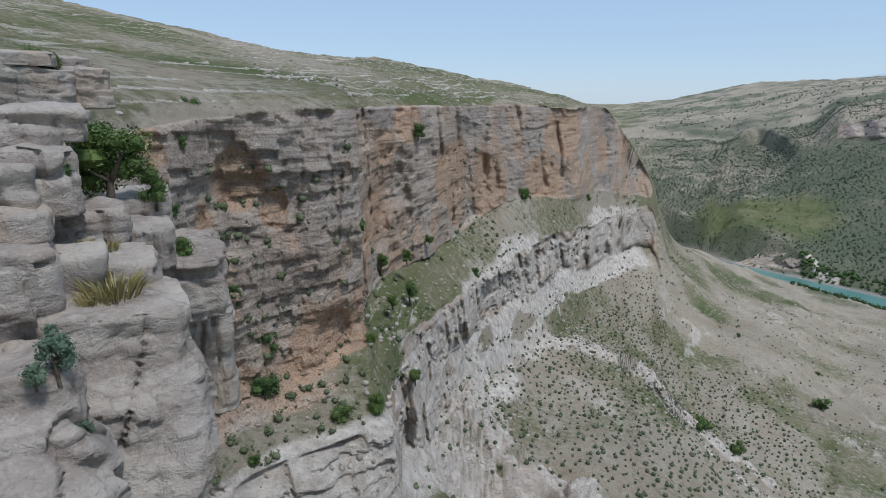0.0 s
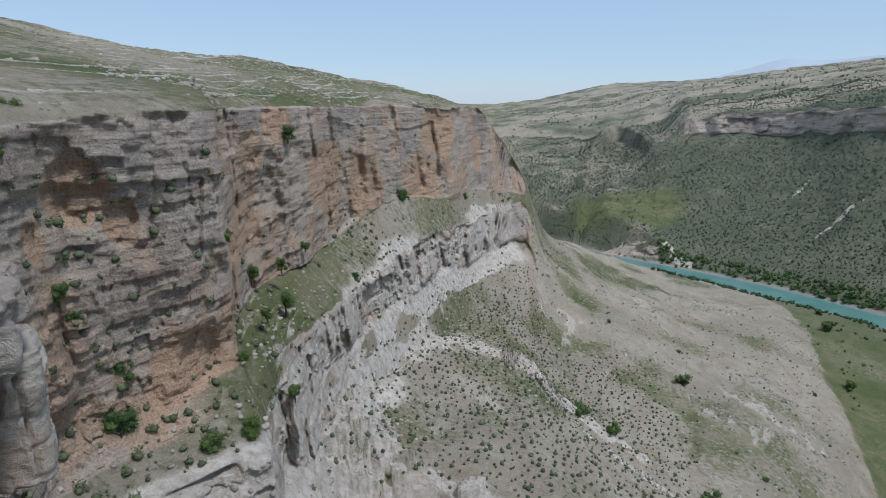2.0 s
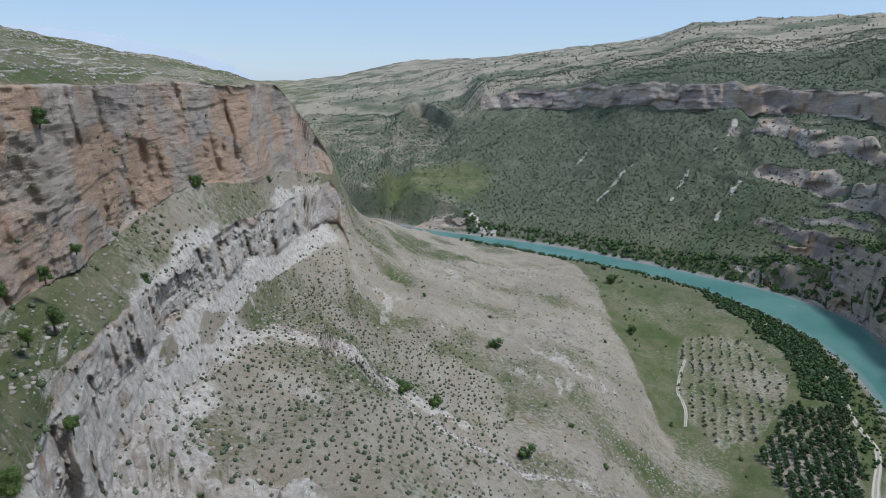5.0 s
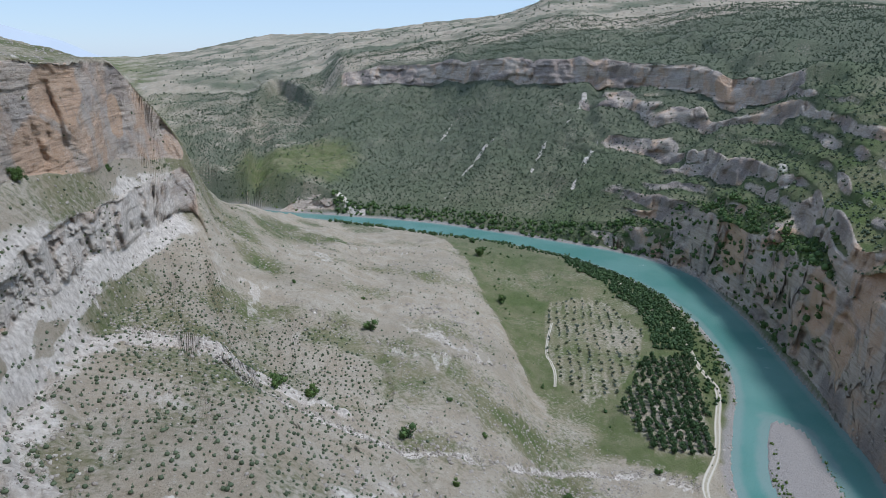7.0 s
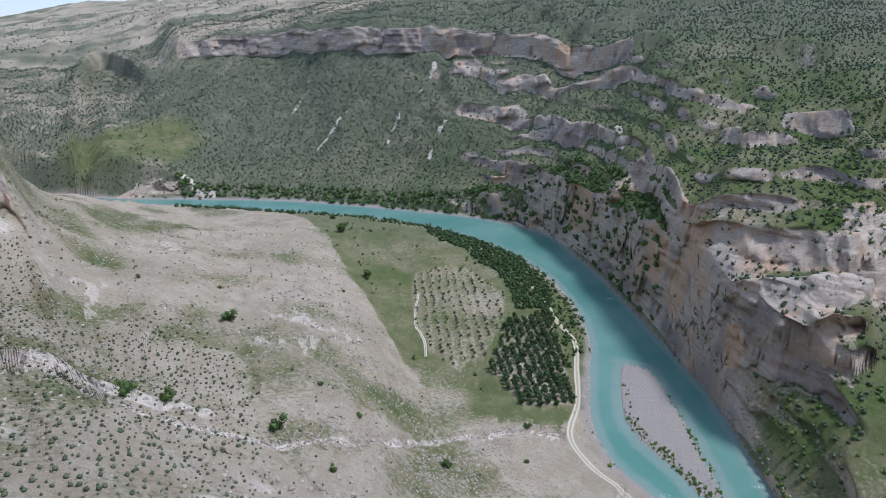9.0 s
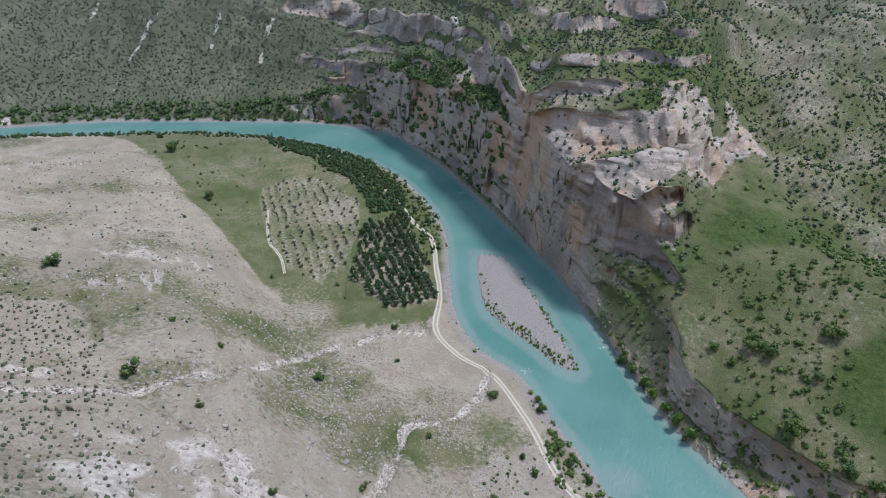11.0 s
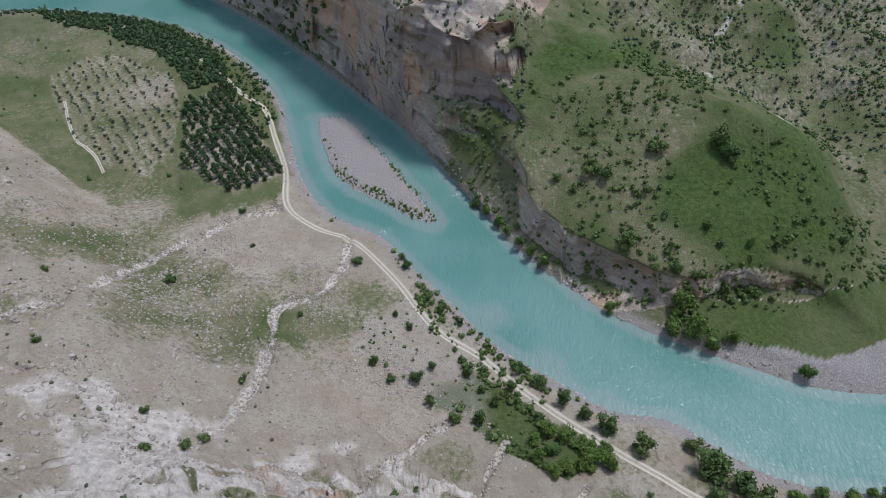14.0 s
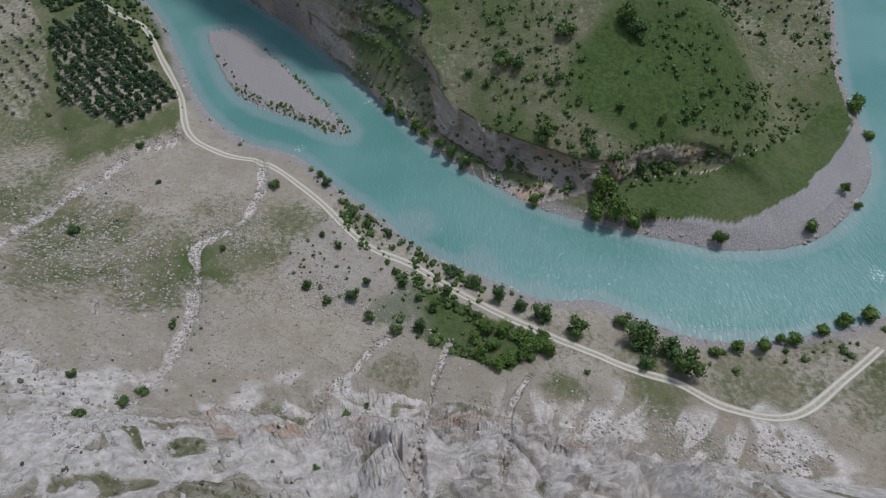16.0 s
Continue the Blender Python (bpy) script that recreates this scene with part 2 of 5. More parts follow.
OCHRE_FACES = [(362, 110, 40, 14, 2.0), (296, 52, 32, 7, 0.6)]
CLIFF_SCARS = [(-30.2, 160, 4.2, 1.7), (-22.5, 135, 7.0, 0.5), (-18.6, 135, 5.0, 0.5), (-39.5, 165, 2.2, 0.6), (-14.2, 146, 5.0, 0.9), (0.4, 141, 8.0, 0.6), (6.1, 140, 9.0, 0.6), (8.1, 157, 9.0, 0.6), (-9.2, 165, 4.0, 0.6), (-4.1, 151, 7.0, 0.8), (-27, 156, 2.4, 1.2), (-12, 160, 3.0, 1.0)]


def rounded(line, steps=5, closed=False):
    """A smooth curve through the corners of a line."""
    p = np.array(line, float)
    n = len(p)
    at = (lambda i: p[i % n]) if closed else (lambda i: p[min(max(i, 0), n - 1)])
    out = []
    for i in range(n if closed else n - 1):
        a, b, c, d = at(i - 1), at(i), at(i + 1), at(i + 2)
        for s in range(steps):
            t = s / steps
            out.append(0.5 * (2 * b + (c - a) * t + (2 * a - 5 * b + 4 * c - d) * t**2 + (3 * b - a - 3 * c + d) * t**3))
    if not closed:
        out.append(p[-1])
    return np.array(out)


def line_distance(x, y, line, closed=False):
    """Distance of places from a line, up to some 80 m."""
    close = (x > line[:, 0].min() - 80) & (x < line[:, 0].max() + 80) & (y > line[:, 1].min() - 80) & (y < line[:, 1].max() + 80)
    out = np.full(x.shape, 80.0)
    x, y = x[close].astype(np.float32), y[close].astype(np.float32)
    best = np.full(x.shape, 6400.0, np.float32)
    pts = np.vstack([line, line[:1]]) if closed else line
    for (ax, ay), (bx, by) in zip(pts[:-1], pts[1:]):
        dx, dy = bx - ax, by - ay
        t = np.clip(((x - ax) * dx + (y - ay) * dy) / (dx * dx + dy * dy + 1e-9), 0, 1)
        best = np.minimum(best, (x - ax - t * dx) ** 2 + (y - ay - t * dy) ** 2)
    out[close] = np.sqrt(best)
    return out


def inside(x, y, ring):
    odd = np.zeros(x.shape, bool)
    for (ax, ay), (bx, by) in zip(ring, np.roll(ring, -1, 0)):
        if ay != by:
            odd ^= ((ay > y) != (by > y)) & (x < (bx - ax) * (y - ay) / (by - ay) + ax)
    return odd




def far_side(x, y):
    """Whether a place lies past the middle of the river."""
    ring = np.vstack([(np.array(BANK_NEAR[:20]) + np.array(BANK_FAR[:20])) / 2, [(130, -110), (132, -150), (160, -195), (260, -225), (420, -262), (5000, -900), (5000, 5000), (300, 5000), (70, 910)]])
    return inside(x, y, ring)


near_line, far_line, island_ring = rounded(BANK_NEAR, 3), rounded(BANK_FAR, 3), rounded(ISLAND, 4, True)
river_ring = np.vstack([near_line, far_line[::-1]])

# fan grid: fine where the valley is seen, coarse behind
bearings = np.concatenate([np.arange(-160, -112, 0.9), np.arange(-112, -90, 0.3), np.arange(-90, 150, 0.17), np.arange(150, 200.01, 0.7)])
stations = np.array(sorted(SECTIONS))
table = np.array([SECTIONS[s] for s in stations])          # station, knot, (distance, height)


def pchip(xs, ys, x):
    """Monotone cubic interpolation of ys[station, ...] at x."""
    h = np.diff(xs).reshape(-1, *[1] * (ys.ndim - 1))
    d = np.diff(ys, axis=0) / h
    m = np.zeros_like(ys)
    same = (d[:-1] * d[1:]) > 0
    w1, w2 = 2 * h[1:] + h[:-1], h[1:] + 2 * h[:-1]
    with np.errstate(divide="ignore", invalid="ignore"):
        m[1:-1] = np.where(same, (w1 + w2) / (w1 / d[:-1] + w2 / d[1:]), 0)
    i = np.clip(np.searchsorted(xs, x) - 1, 0, len(xs) - 2)
    t = ((x - xs[i]) / (xs[i + 1] - xs[i])).reshape(-1, *[1] * (ys.ndim - 1))
    hi = h[i]
    return ys[i] * (1 + 2 * t) * (1 - t) ** 2 + hi * m[i] * t * (1 - t) ** 2 + ys[i + 1] * t * t * (3 - 2 * t) + hi * m[i + 1] * t * t * (t - 1)


knots = pchip(stations, table, bearings)                    # column, knot, 2
ROWS = 630
kr, kz = knots[..., 0], knots[..., 1]
weight = 1.0 + 1.4 * ((np.arange(15) > 8.5) & (np.arange(15) < 13))[None, :] * (smooth(22, 40, bearings) * smooth(108, 90, bearings))[:, None]
weight += 1.6 * ((np.arange(15) > 8.5) & (np.arange(15) < 13))[None, :] * (smooth(13, 16, bearings) * smooth(34, 28, bearings))[:, None]
weight += 0.9 * ((np.arange(15) > 3.5) & (np.arange(15) < 8))[None, :] * (smooth(-60, -40, bearings) * smooth(24, 16, bearings))[:, None]
step = weight * (np.abs(np.diff(kr)) + 3.0 * np.abs(np.diff(kz))) / (55 + (kr[:, 1:] + kr[:, :-1]) / 2) + 1e-4
grown = np.concatenate([np.zeros((len(bearings), 1)), np.cumsum(step, 1)], 1)
grown /= grown[:, -1:]
along = np.linspace(0, 1, ROWS)
R = np.array([np.interp(along, g, r) for g, r in zip(grown, kr)])
Z = np.array([np.interp(along, g, z) for g, z in zip(grown, kz)])
for _ in range(3):                                          # round the knots a little
    R[:, 1:-1] = (R[:, :-2] + 2 * R[:, 1:-1] + R[:, 2:]) / 4
    Z[:, 1:-1] = (Z[:, :-2] + 2 * Z[:, 1:-1] + Z[:, 2:]) / 4
A = np.radians(bearings)[:, None] + 0 * R
DEGREES = bearings[:, None] + 0 * R
X, Y = CX + R * np.sin(A), CY + R * np.cos(A)
# benches and rock bands on the far wall
K = np.array([np.interp(along, g, np.arange(16)) for g in grown])   # which part of its section a place belongs to
wall = smooth(26, 46, bearings)[:, None] * smooth(96, 90, bearings)[:, None] * smooth(9.4, 10.2, K) * smooth(14.2, 13.2, K)
wall = np.maximum(wall, 0.8 * smooth(88, 93, bearings)[:, None] * smooth(128, 118, bearings)[:, None] * smooth(12.6, 13.3, K) * smooth(14.8, 14.2, K))
banded = 0.12 + 0.88 * smooth(48, 60, bearings)[:, None]
for height, share, seed in ((33.0, 0.5, 5), (13.0, 0.45, 6)):
    level = Z / height + 0.8 * fbm(X / 110, Y / 110, 0, 4, seed)
    stair = smooth(0.36, 0.62, level - np.floor(level)) - (level - np.floor(level))
    Z = Z + wall * banded * share * height * stair * smooth(-0.35, 0.15, fbm(X / 90, Y / 90, 0, 2, seed + 3))
ravine = smooth(0.2, 0.0, np.abs(fbm(X / 130, Y / 130, 0, 2, 15)))
Z = Z - wall * (0.35 + 0.65 * banded) * 9.0 * ravine
steep = np.abs(np.gradient(Z, axis=1)) / (np.abs(np.gradient(R, axis=1)) + 1e-3)
for _ in range(4):
    steep[:, 1:-1] = (steep[:, :-2] + 2 * steep[:, 1:-1] + steep[:, 2:]) / 4
rock = smooth(0.75, 1.7, steep + 0.45 * smooth(50, 60, bearings)[:, None] * smooth(93, 88, bearings)[:, None] * smooth(9.3, 10, K))
X, Y = CX + R * np.sin(A), CY + R * np.cos(A)

# buttresses, recesses, beds and joint blocks on the rock faces
def block_push(x, y, z, height, width, seed):
    """Beds of rock split by joints into blocks: each block stands out by its own amount, with a groove at its edges."""
    layer = (z + 0.25 * height * value_noise(x / 30, y / 30, 0, seed)) / height
    i = np.floor(layer)
    shift = hash3(i, i * 0, i * 0 + 5, seed) * width
    u = (x + 0.35 * y + shift) / width + 0.25 * value_noise(x / width, y / width, z / width, seed + 1)
    v = (y - 0.35 * x - shift) / width
    out = hash3(i, np.floor(u), np.floor(v), seed + 2)
    edge = np.minimum(np.minimum(u - np.floor(u), np.ceil(u) - u) * width, (layer - i) * height)
    return out - 0.5 * (1 - smooth(0, 0.2 * height + 0.08, edge)) / (1 + 0.1 * height)


bed = Z + 2.5 * fbm(X / 70, Y / 70, 0, 2, 3)
reach = smooth(15, 110, R)
far_wall = smooth(300, 600, R)
small = block_push(X, Y, bed, 1.15, 3.4, 60)
middle = block_push(X, Y, bed, 3.3, 7.5, 70)
large = block_push(X, Y, bed, 9.0, 21.0, 80)
close_by = smooth(80, 30, R)
near_blocks = block_push(X, Y, bed, 1.9, 2.9, 65)
far_blocks = block_push(X, Y, bed, 11.0, 26.0, 85)
strata = value_noise(bed / 3.1, X / 34, Y / 34, 11) + 0.7 * value_noise(bed / 1.4, X / 16, Y / 16, 12)
crack = smooth(0.07, 0.0, np.abs(value_noise(X / 5, Y / 5, Z / 34, 28))) * smooth(-0.3, 0.3, value_noise(X / 19, Y / 19, Z / 15, 29))
panel = np.tanh(3 * fbm(X / 13, Y / 13, Z / 17, 2, 30))
chimney = smooth(0.13, 0.0, np.abs(fbm(X / 17, Y / 17, Z / 60, 3, 26)))
rib = fbm(X / 7, Y / 7, Z / 22, 3, 27)
blocks = fbm(X / 9, Y / 9, Z / 9, 4, 21)
big = fbm(X / 38, Y / 38, Z / 90, 3, 31)
gorge = smooth(60, 68, bearings)[:, None] * smooth(95, 90, bearings)[:, None] * smooth(8.8, 9.3, K) * smooth(13, 11, K)
face = rock * (1 - 0.3 * far_wall)
gorge_ledges = value_noise(bed / 7.0, X / 70, Y / 70, 14) + 0.7 * value_noise(bed / 2.6, X / 50, Y / 50, 16)
rib_far = fbm(A * R / 15, 0 * R, Z / 70, 3, 34)
gorge_mass = fbm(X / 20, Y / 20, Z / 26, 4, 24)
push = face * (0.42 * small + 1.3 * crack * (0.5 + far_wall) + 1.5 * panel * reach + 0.25 * near_blocks * close_by + 0.22 * middle * (0.4 + reach) + 0.8 * large * reach + 5.0 * far_blocks * far_wall + (0.12 + 0.24 * reach + 0.8 * far_wall) * np.tanh(2.0 * strata) * smooth(-0.5, 0.4, value_noise(X / 23, Y / 23, Z / 12, 33)) + reach * (1.5 * chimney + 2.6 * rib) + blocks * (1.1 + 1.4 * reach + 3.0 * far_wall) + big * (0.8 + 8.0 * reach + 10 * far_wall) + gorge * (3.2 * gorge_ledges + 6.0 * gorge_mass + 4.0 * rib_far) + far_wall * 6.0 * rib_far)
lower = smooth(20, 12, DEGREES) * smooth(2.9, 3.6, K) * smooth(0.3, -0.3, K - 5.3 - 1.0 * smooth(-16, -7, DEGREES)) * smooth(40, 55, R)
push = push + lower * rock * (2.4 * panel + 1.3 * large + 0.9 * middle + 1.6 * chimney + 2.5 * fbm(X / 11, Y / 11, Z / 8, 3, 173))
bluff = smooth(20, 30, DEGREES) * smooth(150, 135, DEGREES) * smooth(0.4, 1.0, K) * smooth(2.8, 2.2, K)
push = push + bluff * (6.0 * fbm(X / 15, Y / 15, 0, 3, 171) - 5.0 * smooth(0.12, 0.0, np.abs(fbm(X / 26, Y / 26, 0, 2, 181))) + 2.2 * (0.22 - np.abs(fbm(X / 10, Y / 10, Z / 16, 3, 172))) + 0.5 * small)
# hollows where rock broke out of the face: place, radius, height, depth
ochre = np.zeros(X.shape)
for hx, hy, hz, radius, depth in HOLLOWS + OCHRE_FACES:
    blob = np.sqrt(((X - hx) / radius) ** 2 + ((Y - hy) / radius) ** 2 + ((Z - hz) / (1.3 * radius)) ** 2) + 0.3 * blocks
    push = push + face * depth * smooth(1.0, 0.55, blob)
    ochre = np.maximum(ochre, smooth(1.25, 0.6, blob))
for bearing, hz, radius, depth in CLIFF_SCARS:                # scars of the upper cliff: bearing, height, radius, depth
    blob = np.sqrt((np.radians(DEGREES - bearing) * R / radius) ** 2 + ((Z - hz) / (1.25 * radius)) ** 2) + 0.25 * blocks
    blob = np.where((K > 6.7) & (K < 8.3), blob, 9)
    push = push + depth * smooth(1.0, 0.6, blob)
    ochre = np.maximum(ochre, smooth(1.2, 0.6, blob))
R = R + np.where(R > 8, push, 0)
soft = 1 - rock
X, Y = CX + R * np.sin(A), CY + R * np.cos(A)
lumps = fbm(X / 45, Y / 45, 0, 4, 41)
fine = fbm(X / 6, Y / 6, 0, 4, 51)
# low ledges where beds crop out on the slopes and the plateau
outcrop = smooth(0.1, 0.45, fbm(X / 38, Y / 38, 0, 3, 91))
ledge_z = (Z + 1.2 * lumps) / 1.4
ledge = (smooth(0.55, 1.0, ledge_z - np.floor(ledge_z)) - (ledge_z - np.floor(ledge_z))) * 1.1

d_near = line_distance(X, Y, near_line)
d_far = line_distance(X, Y, far_line)
wet = inside(X, Y, river_ring)
d_river = np.where(wet, -np.minimum(d_near, d_far), np.minimum(d_near, d_far))
beyond = far_side(X, Y)                                       # which side of the river
roughness = soft * smooth(3, 60, d_river) * smooth(6, 40, R)
Z = Z + roughness * (lumps * np.clip(R / 90, 0.4, 9.0) + fine * np.clip(R / 260, 0.35, 2.5) + outcrop * ledge * smooth(9, 20, Z))
rill = smooth(0.3, 0.0, np.abs(fbm(DEGREES * 0.16 + 1.5 * fbm(X / 38, Y / 38, 0, 2, 382), R / 80, 0, 3, 381)))
rills = (~beyond) * soft * smooth(14, 24, DEGREES) * smooth(105, 150, R) * smooth(6, 20, d_river) * smooth(400, 250, R)
Z = Z - rills * (1.6 * rill - 0.5)
cliff_bank = beyond & (Y > -18) & (Y < 260)
bank_rise = np.where(cliff_bank, 0.4 + 9.0 * d_river, np.where(beyond, 0.3 + 0.33 * np.minimum(d_river, 6) + np.where(Y > 480, 1.3, 5.0) * np.maximum(d_river - 6, 0), 0.3 + 0.22 * d_river))
near_water = ~wet & (d_river < 60)
Z = np.where(near_water, np.minimum(Z, bank_rise + 0.25 * fine), Z)
Z = np.where(wet, -0.35 * np.minimum(-d_river, 5) - 0.1, Z)
on_island = inside(X, Y, island_ring)
d_island = line_distance(X, Y, island_ring, True)
Z = np.where(on_island, 0.1 + 0.7 * smooth(0, 8, d_island) + 0.1 * fine, Z)

DEG = DEGREES
# pale beds of rock that crop out below the lower cliff, in broken steps
APRON = [(-6, 100), (-2, 128), (3, 134), (10, 150), (14, 176), (24, 182), (18, 152), (11, 138), (9, 124), (14, 116), (22, 112), (32, 104), (30, 92), (10, 84)]
BAND = [(18, 180), (33, 195), (47, 200), (61, 195), (78, 188), (83, 176), (94, 158)]
ragged = 5 * fbm(X / 12, Y / 12, 0, 3, 301)
crop = smooth(-4, 3, np.where(inside(X, Y, np.array(APRON, float)), 1, -1) * line_distance(X, Y, np.array(APRON, float), True) + ragged)
crop = np.maximum(crop, smooth(7, 3, line_distance(X, Y, np.array(BAND, float)) + 0.8 * ragged)) * (~beyond) * (1 - rock) * smooth(4.4, 3.9, K)
lift = 10.0 * fbm(X / 17 + Z / 40, Y / 17, 0, 3, 311) / 2.2
lift = 2.2 * (np.floor(lift) + smooth(0.7, 1.0, lift - np.floor(lift)))
Z = Z + crop * (lift * np.where(X + Y > 196, 0.25, 1.0) + 0.8 + 0.4 * small)
broken = crop * smooth(-0.5, -0.1, fbm(X / 11, Y / 11, Z / 4, 3, 321))
rock = np.maximum(rock, 0.85 * broken)
rock = rock * (1 - 0.5 * smooth(48, 28, np.hypot(X - 190, Y + 95)))

# washes: gullies of pale rubble that run down the slopes, cut into the ground
WASHES = [
    ([(204, 68), (188, 66), (176, 68), (165, 73), (157, 82), (146, 80), (135, 77), (114, 75), (92, 74), (75, 78)], 3.2),
    ([(220, 101), (209, 112), (194, 125), (175, 133), (154, 133), (140, 130), (119, 134), (98, 143), (82, 160), (66, 186), (54, 208), (40, 222)], 3.6),
    ([(122, 18), (111, 29), (98, 32), (84, 37), (72, 40)], 1.8),
    ([(116, 3), (102, 9), (84, 11), (67, 13), (54, 14)], 1.9),
    ([(104, -19), (94, -12), (80, -7), (63, -2), (54, 1)], 1.6),
    ([(128, 253), (144, 214), (171, 193), (209, 196)], 0.9),
    ([(223, 402), (263, 395), (293, 370)], 1.6),
]
wash = np.zeros(X.shape)
wobble = fbm(X / 9, Y / 9, 0, 3, 101)
for points, width in WASHES:
    line = rounded(points, 4)
    d = line_distance(X, Y, line) + 0.55 * width * wobble
    wash = np.maximum(wash, 1 - smooth(0.2 * width, 0.85 * width, d))
Z = Z - 1.3 * wash * (~wet) * smooth(2, 10, d_river) * (~beyond)

FIELD_EDGE = [(384, 470), (366, 443), (333, 361), (284, 290), (250, 236), (225, 194), (209, 163), (207, 139), (213, 117), (222, 104)]
YOUNG_ORCHARD = [(316, 259), (338, 259), (360, 242), (330, 194), (300, 176), (253, 161), (236, 165), (240, 186), (270, 222)]
DARK_ORCHARD = [(224, 120), (250, 108), (288, 133), (323, 158), (300, 174), (272, 163), (244, 151)]
THICKET = [(421, 330), (413, 266), (400, 222), (360, 180), (324, 159), (312, 178), (334, 190), (362, 222), (385, 266), (392, 300)]
SHRUB_PLOT = [(176, 38), (150, 18), (128, -8), (117, -26), (106, -14), (112, 2), (120, 14), (128, 27), (138, 44), (146, 56), (160, 50)]
GRAVEL_SPIT = [(158, -55), (162, -70), (166, -94), (170, -124), (184, -148), (206, -168), (222, -176), (214, -186), (180, -175), (150, -140), (140, -105), (150, -70)]
LOW_MEADOW = [(166, -60), (162, -83), (159, -102), (164, -120), (177, -140), (193, -158), (212, -174), (216, -164), (203, -148), (188, -124), (182, -99), (182, -67)]
SCARP = [(246, 27), (224, 12), (202, -2), (190, -15), (182, -25), (179, -46), (180, -67), (180, -99), (185, -121)]
field_ring = np.vstack([rounded(FIELD_EDGE, 3), near_line[(near_line[:, 1] > 100) & (near_line[:, 1] < 470)][::-1]])
in_field = inside(X + 2 * wobble, Y + 2 * wobble, field_ring) & ~wet
in_young = inside(X + 4 * wobble, Y + 4 * wobble, np.array(YOUNG_ORCHARD, float))
in_dark = inside(X, Y, np.array(DARK_ORCHARD, float))
in_thicket = inside(X + wobble, Y + wobble, np.array(THICKET, float))
in_plot = inside(X, Y, np.array(SHRUB_PLOT, float))
spit = inside(X + 2 * wobble, Y + 2 * wobble, np.array(GRAVEL_SPIT, float)) & beyond
meadow = inside(X + 1.5 * wobble, Y + 1.5 * wobble, np.array(LOW_MEADOW, float))

patch = fbm(X / 28, Y / 28, 0, 4, 111)
patch2 = fbm(X / 90, Y / 90, 0, 3, 121)
EDGE = DEG + 3 * patch
cliff_side = smooth(22, 12, EDGE)
def blend(base, mask, value):
    return base + (value - base) * mask


green = np.where(beyond, 0.6 + 0.5 * patch, 0.25 + 0.75 * patch + 0.3 * patch2 + 0.12 * rills * rill + 0.13 * smooth(45, 25, DEG))
green = blend(green, beyond * smooth(260, 420, R) * smooth(92, 86, DEG) * smooth(26, 32, DEG), 0.8 + 0.3 * patch)
green = blend(green, beyond * smooth(290, 330, R) * smooth(92, 96, DEG) * smooth(12.3, 12.7, K), 0.62 + 0.4 * patch)
green = blend(green, cliff_side * smooth(8.3, 8.8, K), 0.57 + 0.45 * patch + 0.2 * patch2)
green = blend(green, cliff_side * smooth(-0.3, 0.3, K + 0.5 * patch - 5.1 - 1.0 * smooth(-16, -7, DEG)) * smooth(7.4, 6.8, K), 0.36 + 0.6 * patch + 0.22 * smooth(-6, -12, DEG))
inward = np.where(in_field, 1, -1) * line_distance(X, Y, rounded(FIELD_EDGE, 3)) + 4 * wobble
field = smooth(-2, 4, inward) * (in_field | (inward > -3)) * (~wet) * (~beyond)
green = blend(green, field * in_field, 0.70 + 0.22 * patch)
green = blend(green, field * in_field * smooth(190, 165, Y) * (~in_dark) * (~in_young), 0.72 + 0.25 * patch)
green = np.where(in_young, 0.49 + 0.22 * patch + 0.06 * np.sin(6.283 * (0.766 * (Y - 210) - 0.642 * (X - 295)) / 5.6), green)
green = np.where(in_dark, 0.45 + 0.3 * patch, green)
green = np.where(in_plot, 0.2 + 0.75 * smooth(22, 5, Y + 6 * wobble) * smooth(3.4, 4.0, Z) + 0.25 * patch, green)
hill = beyond * smooth(91, 96, DEG) * smooth(136, 128, DEG) * smooth(330, 280, R)
green = blend(green, hill, np.maximum(0.7 + 0.15 * patch, 0.76 + 0.34 * patch + 0.3 * patch2 - 0.3 * smooth(48, 15, np.hypot(X - 248, Y + 32)) + 0.45 * smooth(38, 12, np.hypot(X - 212, Y + 78)) + 0.25 * smooth(60, 30, np.hypot(X - 300, Y - 10))))
green = np.where(meadow, 0.9 + 0.2 * patch, green)
green = blend(green, smooth(900, 1200, R) * smooth(12, 18, DEG), 0.42 + 0.5 * patch2 + 0.2 * patch)
bench = smooth(95, 55, np.hypot(X - 380, Y - 722) + 12 * wobble)
green = blend(green, bench, 0.74 + 0.12 * patch)
terracette = (Z / 0.8 + 0.6 * patch) - np.floor(Z / 0.8 + 0.6 * patch)
gravel = np.zeros(X.shape)
gravel = np.maximum(gravel, on_island * 1.0)
gravel = np.maximum(gravel, spit * (~meadow) * 1.0)
gravel = np.maximum(gravel, (~wet) * (1 - smooth(2.0, 5.5, d_river + 2 * wobble)) * 0.9)
gravel = np.maximum(gravel, wet * 1.0)
gravel = np.where(cliff_bank & ~wet, 0.2 * gravel, gravel)
gravel = np.maximum(gravel, 0.3 * in_plot * smooth(6, 14, Y + 6 * wobble))
for gx, gy, size, level in ((131, 89, 11, 0.55), (78, 52, 15, 0.6), (71, 26, 12, 0.6), (106, 19, 9, 0.55), (99, -28, 9, 0.6), (97, -55, 13, 0.6), (97, -85, 17, 0.55), (171, 55, 15, 0.55), (118, -15, 11, 0.8), (131, 20, 10, 0.75), (150, 110, 14, 0.45), (60, 110, 16, 0.45), (200, 150, 22, 0.4)):
    green = blend(green, smooth(1.1, 0.4, np.hypot(X - gx, Y - gy) / size + 0.7 * patch) * (~wet), level + 0.2 * patch)
